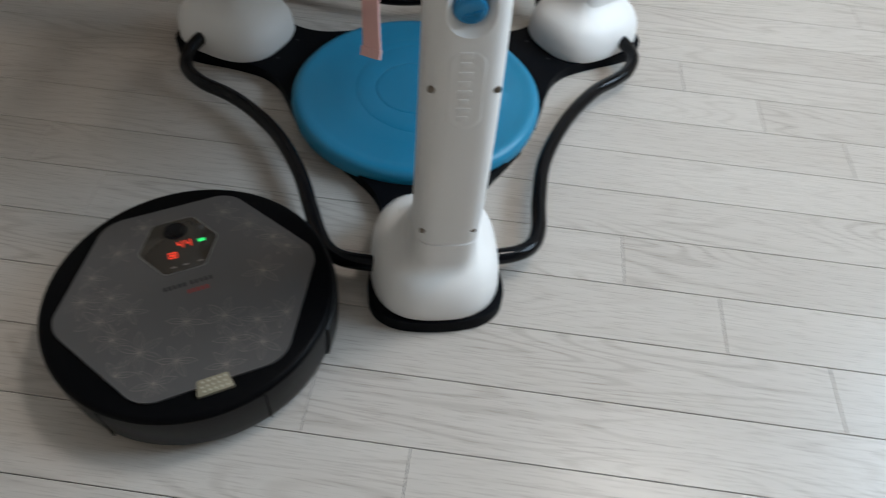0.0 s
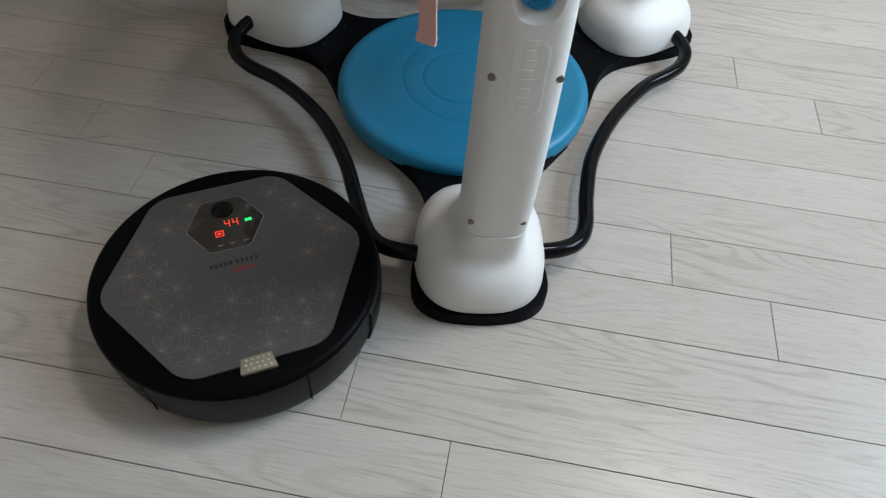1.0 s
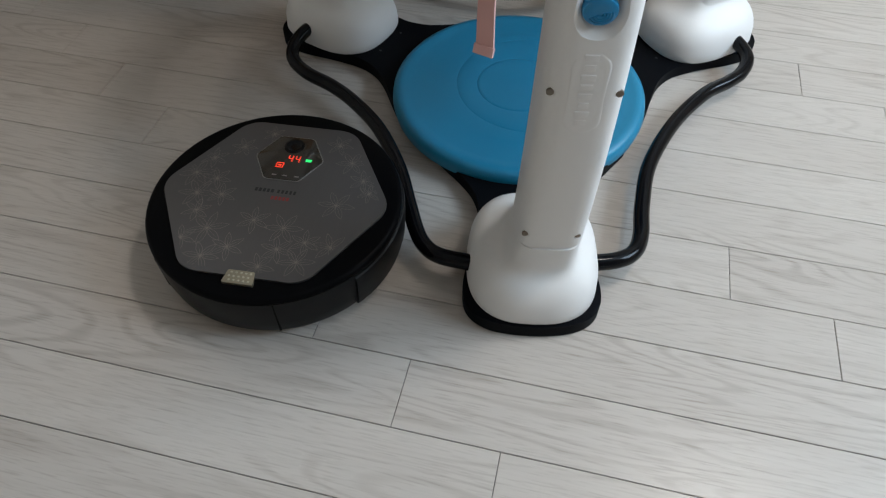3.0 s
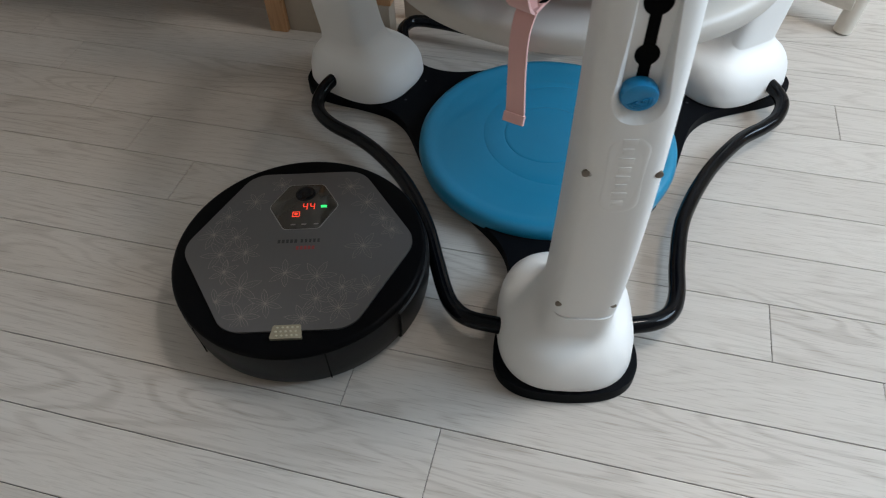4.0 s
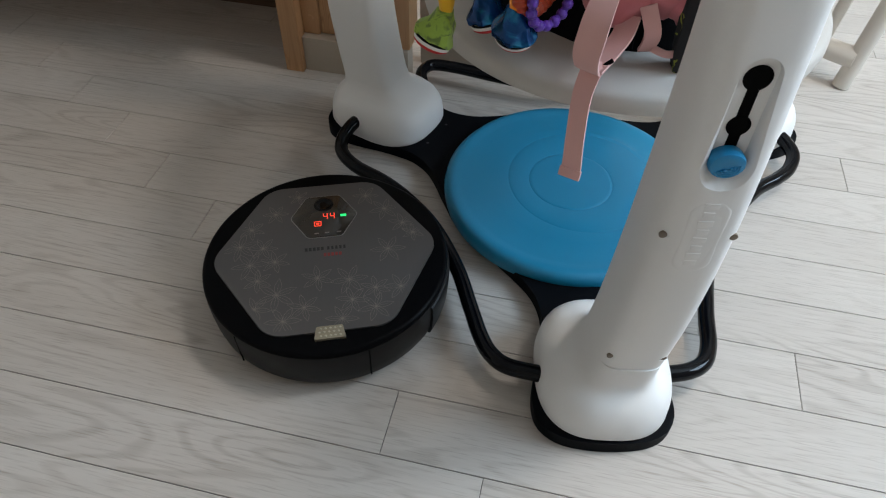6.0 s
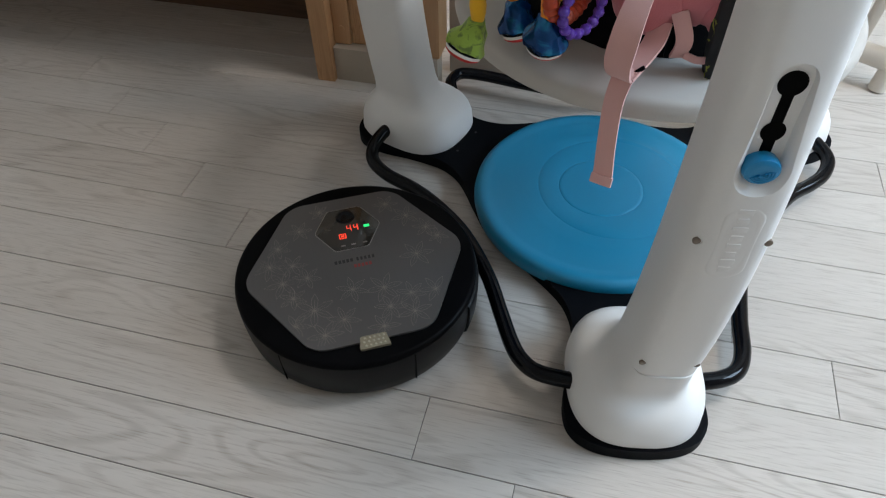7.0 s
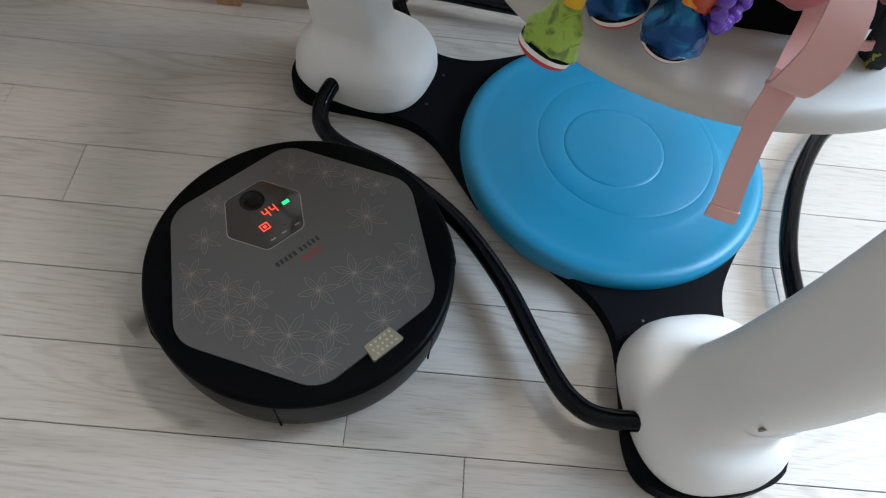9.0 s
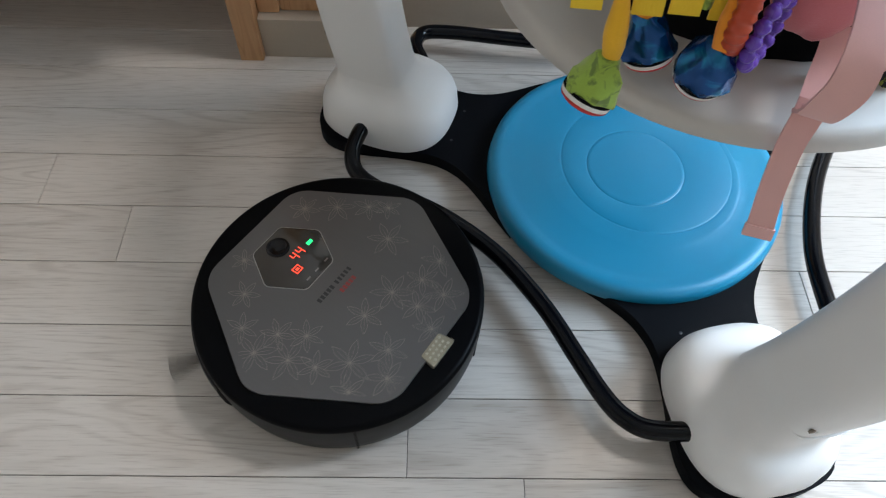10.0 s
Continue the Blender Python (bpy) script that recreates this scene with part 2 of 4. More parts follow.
RED_TOY = material("red_orange_plastic", (0.46, 0.055, 0.016), 0.35, vary=0.08, scale=60)
WHITE_CLOTH = material("white_cloth", (0.78, 0.76, 0.72), 0.85, vary=0.06, scale=60)
RED_CLOTH = material("red_cloth", (0.55, 0.03, 0.03), 0.8, scale=60)
PATTERN = material("dark_print_cloth", (0.02, 0.022, 0.024), 0.85, vary=0.5, scale=85, bump=0.3, second=(0.32, 0.36, 0.06), share=0.36, edge=0.02)


# ---- helpers for meshes ----
def finish(bm, name, angle=38):
    bmesh.ops.recalc_face_normals(bm, faces=bm.faces)
    me = bpy.data.meshes.new(name)
    bm.to_mesh(me)
    bm.free()
    me.shade_smooth()
    me.set_sharp_from_angle(angle=radians(angle))
    return me


def part(name, bm, mat, parent=None, label="", m=None, angle=38):
    me = finish(bm, name, angle) if isinstance(bm, bmesh.types.BMesh) else bm
    if not me.materials:
        me.materials.append(mat)
    ob = new(name, me)
    ob.parent = parent
    if m is not None:
        ob.matrix_basis = m
    return tagged(ob, label) if label else ob


def thing(name, label, category, m=None, group="", kind=""):
    ob = new(name)
    ob.empty_display_size = 0.05
    if m is not None:
        ob.matrix_basis = m
    return tagged(ob, label, category, group, kind)


def loft(rings, caps=(True, True), bm=None):
    bm = bm or bmesh.new()
    made = [[bm.verts.new(p) for p in ring] for ring in rings]
    for a, b in zip(made, made[1:]):
        for i in range(len(a)):
            j = (i + 1) % len(a)
            bm.faces.new((a[i], a[j], b[j], b[i]))
    if caps[0]:
        bm.faces.new(made[0][::-1])
    if caps[1]:
        bm.faces.new(made[-1])
    return bm


def oval(cx, cy, ax, ay, z, power=2.0, count=40):
    """A super-ellipse: power 2 is an ellipse, higher is squarer."""
    ring = []
    for i in range(count):
        a = 2 * math.pi * i / count
        c, s = math.cos(a), math.sin(a)
        ring.append((cx + ax * math.copysign(abs(c) ** (2 / power), c), cy + ay * math.copysign(abs(s) ** (2 / power), s), z))
    return ring


def lathe(profile, count=64, bm=None, caps=(True, True)):
    return loft([[(r * math.cos(2 * math.pi * i / count), r * math.sin(2 * math.pi * i / count), z) for i in range(count)] for r, z in profile], caps, bm)


def smooth_curve(points, steps=8):
    pts = [Vector(p) for p in points]
    pts = [2 * pts[0] - pts[1]] + pts + [2 * pts[-1] - pts[-2]]
    out = []
    for a, b, c, d in zip(pts, pts[1:], pts[2:], pts[3:]):
        for k in range(steps):
            t = k / steps
            out.append(0.5 * (2 * b + (c - a) * t + (2 * a - 5 * b + 4 * c - d) * t * t + (3 * b - a - 3 * c + d) * t ** 3))
    return out + [pts[-2]]


def tube(points, radius, count=14, steps=8, bm=None, closed=False):
    line = smooth_curve(points, steps) if steps else [Vector(p) for p in points]
    rings, up = [], Vector((0.02, 0.03, 1)).normalized()
    for i, p in enumerate(line):
        way = (line[min(i + 1, len(line) - 1)] - line[max(i - 1, 0)]).normalized()
        side = way.cross(up).normalized()
        top = side.cross(way).normalized()
        r = radius(i / (len(line) - 1)) if callable(radius) else radius
        rings.append([p + r * (math.cos(2 * math.pi * k / count) * side + math.sin(2 * math.pi * k / count) * top) for k in range(count)])
    return loft(rings, (True, True), bm)


def box(x0, x1, y0, y1, z0, z1, bevel=0.0, bm=None):
    bm = bm or bmesh.new()
    made = bmesh.ops.create_cube(bm, size=1.0)["verts"]
    for v in made:
        v.co = Vector(((x0 + x1) / 2 + v.co.x * (x1 - x0), (y0 + y1) / 2 + v.co.y * (y1 - y0), (z0 + z1) / 2 + v.co.z * (z1 - z0)))
    if bevel:
        edges = list({e for v in made for e in v.link_edges})
        bmesh.ops.bevel(bm, geom=edges, offset=bevel, segments=2, affect="EDGES", profile=0.7)
    return bm


def prism(outline, z0, z1, bevel=0.0, segments=2):
    """A flat plate with the given outline and rounded upper and lower edges."""
    bm = bmesh.new()
    lo, hi = [bm.verts.new((x, y, z0)) for x, y in outline], [bm.verts.new((x, y, z1)) for x, y in outline]
    n = len(outline)
    bm.faces.new(lo[::-1])
    top = bm.faces.new(hi)
    for i in range(n):
        bm.faces.new((lo[i], lo[(i + 1) % n], hi[(i + 1) % n], hi[i]))
    if bevel:
        bmesh.ops.bevel(bm, geom=list(top.edges), offset=bevel, segments=segments, affect="EDGES", profile=0.5)
    return bm


def rounded_polygon(corners, radius, steps=6):
    out, n = [], len(corners)
    for i in range(n):
        p, a, b = Vector(corners[i]), Vector(corners[i - 1]), Vector(corners[(i + 1) % n])
        u, w = (a - p).normalized(), (b - p).normalized()
        half = math.acos(max(-1, min(1, u.dot(w)))) / 2
        d = radius / math.tan(half)
        centre = p + (u + w).normalized() * (radius / math.sin(half))
        s, e = p + u * d - centre, p + w * d - centre
        a0, turn = math.atan2(s.y, s.x), s.angle_signed(e)
        for k in range(steps + 1):
            t = a0 - turn * k / steps
            out.append((centre.x + radius * math.cos(t), centre.y + radius * math.sin(t)))
    return out


def wobble(bm, size, scale):
    for v in bm.verts:
        v.co += size * noise.noise_vector(v.co * scale)
    return bm


# ---- room ----
ROOM = (-2.1, 2.75, -2.2, 2.8, 2.50)
X0, X1, Y0, Y1, ZT = ROOM


def wall(name, x0, x1, y0, y1, z0, z1):
    return tagged(part(name, box(x0, x1, y0, y1, z0, z1), WALL), "warm beige papered room wall", "wall", kind="structure")


wall("wall_west", X0 - 0.12, X0, Y0, Y1, -0.02, ZT)
wall("wall_north", X0 - 0.12, X1 + 0.12, Y1, Y1 + 0.12, -0.02, ZT)
wall("wall_south", X0 - 0.12, X1 + 0.12, Y0 - 0.12, Y0, -0.02, ZT)
tagged(part("ceiling", box(X0 - 0.12, X1 + 0.12, Y0 - 0.12, Y1 + 0.12, ZT, ZT + 0.1), CEILING), "plain white painted ceiling", "ceiling", kind="structure")
# east wall with a wide window
WY0, WY1, WZ0, WZ1 = 0.30, 1.85, 1.20, 2.40
east = box(X1, X1 + 0.12, Y0, Y1, -0.02, WZ0)
box(X1, X1 + 0.12, Y0, Y1, WZ1, ZT, bm=east)
box(X1, X1 + 0.12, Y0, WY0, WZ0, WZ1, bm=east)
box(X1, X1 + 0.12, WY1, Y1, WZ0, WZ1, bm=east)
tagged(part("wall_east", east, WALL), "warm beige papered wall with a wide window", "wall", kind="structure")
win = thing("window_1", "wide white-framed window", "window", kind="structure")
for y in (WY0, (WY0 + WY1) / 2 - 0.025, WY1 - 0.05):
    part("window_frame", box(X1 + 0.03, X1 + 0.09, y, y + 0.05, WZ0, WZ1, 0.004), CREAM, win)
for z in (WZ0, WZ1 - 0.05):
    part("window_rail", box(X1 + 0.032, X1 + 0.088, WY0 + 0.05, WY1 - 0.05, z, z + 0.05, 0.004), CREAM, win)
window_lamp(X1 + 0.1, (WY0 + WY1) / 2, (WZ0 + WZ1) / 2, WY1 - WY0 - 0.1, WZ1 - WZ0 - 0.1, 83.0, (0.635, 0.822, 1.0), 90)


def ceiling_light(x, y, size, power):
    """A flat square lamp under the ceiling, which throws the short shadows beside things on the floor."""
    lamp = thing("ceiling_light", "square flat white ceiling lamp, switched on", "ceiling lamp", pose(x, y, ZT))
    h = size / 2
    frame_bm = box(-h - 0.02, h + 0.02, -h - 0.02, -h, -0.045, 0.0, 0.003)
    box(-h - 0.02, h + 0.02, h, h + 0.02, -0.045, 0.0, 0.003, frame_bm)
    box(-h - 0.02, -h, -h + 0.001, h - 0.001, -0.045, 0.0, 0.003, frame_bm)
    box(h, h + 0.02, -h + 0.001, h - 0.001, -0.045, 0.0, 0.003, frame_bm)
    part("frame", frame_bm, CREAM, lamp, "thin white frame")
    part("diffuser", box(-h + 0.002, h - 0.002, -h + 0.002, h - 0.002, -0.036, -0.028, 0.002), DIFFUSER, lamp, "glowing white diffuser")
    data = bpy.data.lights.new("ceiling_lamp", "AREA")
    data.shape, data.size, data.energy, data.color = "SQUARE", size - 0.03, power, (1.0, 0.93, 0.86)
    new("ceiling_lamp", data).matrix_world = pose(x, y, ZT - 0.05)


ceiling_light(1.62, 1.00, 0.45, 17.0)


# ---- robot vacuum ----
ROBOT_ROWS = [
    (0.0, 0.453, 0.424, 120.7),
    (0.2, 0.453, 0.431, 120.4),
    (0.5, 0.448, 0.429, 119.0),
    (1.0, 0.451, 0.430, 120.5),
    (1.5, 0.454, 0.430, 133.0),
    (2.0, 0.432, 0.446, 134.6),
    (2.2, 0.419, 0.463, 129.0),
    (3.5, 0.378, 0.561, 84.6),
    (4.0, 0.375, 0.559, 105.6),
    (4.5, 0.369, 0.582, 97.6),
    (5.0, 0.371, 0.570, 116.2),
    (5.5, 0.356, 0.600, 109.8),
    (6.8, 0.332, 0.623, 116.6),
    (7.0, 0.340, 0.610, 119.2),
    (7.2, 0.341, 0.608, 127.9),
    (7.5, 0.333, 0.609, 134.8),
    (7.8, 0.315, 0.629, 129.7),
    (8.0, 0.302, 0.651, 123.9),
    (8.2, 0.313, 0.630, 125.4),
    (8.5, 0.314, 0.633, 139.1),
    (8.8, 0.300, 0.647, 139.7),
    (9.0, 0.286, 0.658, 136.2),
    (9.5, 0.278, 0.664, 131.1),
    (10.0, 0.270, 0.670, 145.8),
]

DISPLAY_AT, TAB_AT = 0.066, 0.131


def hexagon(radius, corner, cx=0.0, steps=6):
    return rounded_polygon([(cx + radius * math.cos(radians(a)), radius * math.sin(radians(a))) for a in range(30, 390, 60)], corner, steps)


def robot_vacuum():
    bot = thing("robot_vacuum", "round black robot vacuum with a grey hexagonal lid", "robot vacuum")
    body = lathe([(0.130, 0.006), (0.147, 0.008), (0.1535, 0.012), (0.1575, 0.020), (0.1600, 0.036), (0.1612, 0.055), (0.1615, 0.068), (0.1608, 0.0760)], 96)
    shell = part("body_shell", body, SHELL, bot, "satin black side shell")
    rim = lathe([(0.1600, 0.0762), (0.1612, 0.0780), (0.1606, 0.0805), (0.1585, 0.0828), (0.155, 0.0840), (0.120, 0.0858)], 96)
    rim = part("top_rim", rim, GLOSS, bot, "glossy black rim round the lid")
    for a in (134, 196):
        part("shell_seam", box(-0.0010, 0.0005, -0.0008, 0.0008, -0.026, 0.028), HOLE, shell, "", pose(0.1606 * math.cos(radians(a)), 0.1606 * math.sin(radians(a)), 0.0465, 0, 0, a) @ pose(0, 0, 0, 0, 1.5, 0))
    # the bumper stands a little proud round the front
    rings = []
    for k in range(61):
        a = radians(-128 + 206 * k / 60)
        rings.append([(r * math.cos(a), r * math.sin(a), z) for r, z in ((0.156, 0.014), (0.1600, 0.017), (0.1630, 0.030), (0.1642, 0.050), (0.1645, 0.064), (0.1634, 0.0705), (0.1605, 0.0725), (0.156, 0.0725))])
    part("bumper", loft(rings), SHELL, bot, "satin black front bumper", angle=30)
    lid = part("lid_panel", prism(hexagon(0.1495, 0.036, steps=8), 0.0855, 0.0882, 0.0010), PANEL, bot, "brushed grey hexagonal lid with a flower print")
    # flower print: outlines of six petals, some of them cut short by the edge
    apothem = 0.1495 * math.cos(radians(30)) - 0.006
    inside = lambda x, y: max(x * math.cos(radians(a)) + y * math.sin(radians(a)) for a in range(0, 360, 60)) < apothem
    bm = bmesh.new()
    spots = [(-0.045, 0.012, 0.021, 0.1), (-0.052, -0.028, 0.020, 0.6), (-0.085, -0.030, 0.019, 0.3), (-0.070, -0.060, 0.019, 0.1), (-0.100, -0.058, 0.018, 0.7), (-0.072, -0.092, 0.019, 0.4),
             (-0.090, 0.030, 0.020, 0.2), (-0.108, 0.056, 0.019, 0.5), (-0.066, 0.064, 0.020, 0.9), (-0.085, 0.090, 0.018, 0.3), (-0.040, 0.088, 0.019, 0.0), (-0.012, 0.098, 0.020, 0.6),
             (-0.010, 0.066, 0.018, 0.2), (0.022, 0.112, 0.019, 0.8), (0.016, 0.082, 0.017, 0.4), (0.052, 0.098, 0.018, 0.1), (-0.006, -0.082, 0.020, 0.5), (0.040, -0.106, 0.018, 0.2),
             (0.070, -0.084, 0.017, 0.7), (0.100, -0.060, 0.016, 0.4), (0.020, -0.118, 0.016, 0.0), (0.078, 0.066, 0.015, 0.5), (0.108, 0.034, 0.014, 0.2), (-0.113, -0.016, 0.018, 0.4)]
    for fx, fy, fr, tw in spots:
        fr *= 0.92 + 0.34 * tw
        for k in range(6):
            a = tw + k * math.pi / 3
            for side in (-1, 0, 1):
                last = None
                for i in range(9):
                    s = i / 8
                    along, across = (1.1 * fr if side else 0.8 * fr) * s, side * fr * 0.18 * math.sin(math.pi * s)
                    x, y = fx + along * math.cos(a) - across * math.sin(a), fy + along * math.sin(a) + across * math.cos(a)
                    if not inside(x, y):
                        last = None
                        continue
                    here = Vector((x, y, 0.0883))
                    if last is not None:
                        n = (here - last).cross(Vector((0, 0, 1))).normalized() * (0.00022 if side else 0.00026 * (1.3 - s))
                        bm.faces.new([bm.verts.new(q) for q in (last - n, here - n, here + n, last + n)])
                    last = here
    part("flower_print", bm, LINES, lid, "fine silvery flower outlines")
    # maker's words as plain bars
    for k in range(10):
        y = 0.0275 - 0.0053 * k - (0.0030 if k > 4 else 0.0)
        part("print_bar", box(0.0030, 0.0088, y - (0.0036 if k < 5 else 0.0030), y, 0.0880, 0.0884), PRINT, lid, "small dark printed bar")
    for k in range(5):
        part("print_bar", box(-0.0085, -0.0028, -0.0005 - 0.0050 * k, 0.0030 - 0.0050 * k, 0.0880, 0.0884), RED_PRINT, lid, "small red printed bar")
    show = part("display", prism(hexagon(0.0455, 0.008, DISPLAY_AT), 0.0880, 0.0892, 0.0005), SMOKE, bot, "smoked hexagonal display with glowing digits")
    ring = prism(hexagon(0.0468, 0.0085, DISPLAY_AT), 0.0879, 0.0886, 0.0003)
    part("display_bezel", ring, STEEL, show, "thin metal bezel")
    eye = lathe([(0.0135, 0.0890), (0.0130, 0.0902), (0.0105, 0.0904), (0.0095, 0.0896), (0.004, 0.0893)], 40)
    part("camera_lens", eye, LENS, show, "black ceiling camera lens", pose(DISPLAY_AT + 0.0225, 0.0, 0))
    # two digits 4 in segments, one bar each
    for dy in (0.000, -0.0095):
        for x0, x1, y0, y1 in ((-0.0008, 0.0045, 0.0040, 0.0053), (-0.0018, -0.0006, 0.0, 0.0047), (-0.0065, 0.0045, -0.0011, 0.0002)):
            part("digit_bar", box(DISPLAY_AT + x0, DISPLAY_AT + x1, dy + y0 - 0.004, dy + y1 - 0.004, 0.0890, 0.0894), RED_LED, show, "glowing red bar of a digit")
    for x0, x1, y0, y1 in ((0, 0.0012, 0, 0.010), (0.008, 0.0092, 0, 0.010), (0, 0.0092, 0, 0.0012), (0, 0.0092, 0.0088, 0.010), (0.003, 0.0062, 0.003, 0.007)):
        part("icon_bar", box(DISPLAY_AT - 0.019 + x0, DISPLAY_AT - 0.019 + x1, 0.004 + y0, 0.004 + y1, 0.0890, 0.0894), RED_LED, show, "glowing red mode icon bar")
    part("battery_light", box(DISPLAY_AT - 0.004, DISPLAY_AT + 0.0005, -0.0305, -0.0225, 0.0890, 0.0895, 0.0002), GREEN_LED, show, "glowing green battery light")
    for dy in (0.012, -0.002, -0.018):
        part("key_mark", box(DISPLAY_AT - 0.0335, DISPLAY_AT - 0.0315, dy - 0.004, dy + 0.002, 0.0890, 0.0893), LINES, show, "tiny pale key mark")
    tab = prism(rounded_polygon([(0.1220, -0.0160), (0.1405, -0.0190), (0.1405, 0.0190), (0.1220, 0.0160)], 0.0015), 0.0850, 0.0890, 0.0008)
    bmesh.ops.rotate(tab, verts=tab.verts, cent=(0, 0, 0), matrix=Matrix.Rotation(math.pi, 3, "Z"))
    tab = part("lid_tab", tab, GOLD, bot, "champagne coloured dimpled lid tab")
    for i in range(3):
        for j in range(5):
            dot = lathe([(0.0016, 0.0889), (0.0013, 0.0895), (0.0005, 0.0897)], 8)
            part("dimple", dot, PALE_GOLD, tab, "", pose(-0.1255 - 0.0055 * i, -0.0125 + 0.0058 * j + 0.0016 * (i % 2), 0))
    for sy in (-1, 1):
        wheel = lathe([(0.028, -0.008), (0.033, -0.005), (0.033, 0.005), (0.028, 0.008)], 24)
        part("wheel", wheel, BLACK, bot, "black rubber drive wheel", pose(0.0, 0.11 * sy, 0.033, 90, 0, 0))
    caster = lathe([(0.010, -0.006), (0.014, -0.003), (0.014, 0.003), (0.010, 0.006)], 20)
    part("caster", caster, BLACK, bot, "small front caster", pose(0.12, 0.0, 0.014, 90, 0, 0))
    hub = lathe([(0.010, 0.004), (0.012, 0.006), (0.012, 0.012), (0.008, 0.014)], 16)
    brush = part("side_brush", hub, BLACK, bot, "spinning three-armed side brush")
    for k in range(3):
        a = 2 * math.pi * k / 3
        bm = bmesh.new()
        for j in range(7):
            b = a + (j - 3) * 0.05
            tube([(0.008 * math.cos(a), 0.008 * math.sin(a), 0.007), (0.045 * math.cos(b), 0.045 * math.sin(b), 0.006), (0.078 * math.cos(b), 0.078 * math.sin(b), 0.003)], 0.0006, 5, 3, bm)
        part("bristle", bm, BRISTLE, brush, "thin dark bristles")
    return bot, brush


# ---- baby activity jumper ----
CENTRE = (0.650, 0.899)
LEGS = (-79.0, 41.0, 161.0)
REACH = 0.0225


SHIFT = {-79.0: (-0.005, 0.0075), 41.0: (-0.0017, 0.0022), 161.0: (0.006, 0.0123)}
LEVELS = (0.06, 0.14, 0.22, 0.32, 0.42, 0.52, 0.66)
OUTER = np.polyfit(LEVELS, (0.3800, 0.3979, 0.4127, 0.4189, 0.4192, 0.4095, 0.3941), 4)
INNER = np.polyfit(LEVELS, (0.2814, 0.3002, 0.3166, 0.3240, 0.3332, 0.3368, 0.3387), 4)


def face(z):
    """How far out the column's outer face stands at height z."""
    return float(np.polyval(OUTER, max(z, 0.05)))


def column_ring(z):
    """The column's section at height z: it leans outwards and its corners are well rounded."""
    outer, inner = face(z), float(np.polyval(INNER, max(z, 0.05)))
    return oval((outer + inner) / 2, 0.0, (outer - inner) / 2, 0.0380 - 0.0081 * min(max(z - 0.08, 0.0), 0.42), z, 4.0, 56)


def cut(ob, cutter):
    """Cuts the bmesh out of the object's mesh for good."""
    tool = new("tool", finish(cutter, "tool"))
    bpy.context.view_layer.update()
    tool.matrix_world = ob.matrix_world
    mod = ob.modifiers.new("cut", "BOOLEAN")
    mod.operation, mod.object, mod.solver = "DIFFERENCE", tool, "EXACT"
    bpy.context.view_layer.update()
    me = bpy.data.meshes.new_from_object(ob.evaluated_get(bpy.context.evaluated_depsgraph_get()))
    ob.modifiers.clear()
    ob.data = me
    me.set_sharp_from_angle(angle=radians(30))
    bpy.data.objects.remove(tool)


def stadium(half, z0, z1, count=12):
    return [(half * math.cos(math.pi * k / count), z1 + half * math.sin(math.pi * k / count)) for k in range(count + 1)] + \
           [(half * math.cos(math.pi * k / count), z0 + half * math.sin(math.pi * k / count)) for k in range(count, 2 * count + 1)]


def on_face(outline, u0, u1, taper=0.0):
    """A plate that stands on the column's outer face: outline in (v, z), from depth u0 to u1."""
    cz = sum(p[1] for p in outline) / len(outline)
    cv = sum(p[0] for p in outline) / len(outline)
    grow = lambda p, k: (cv + (p[0] - cv) * k, cz + (p[1] - cz) * k)
    return loft([[(u0, *p) for p in outline], [(u1, *grow(p, 1 + taper)) for p in outline]])


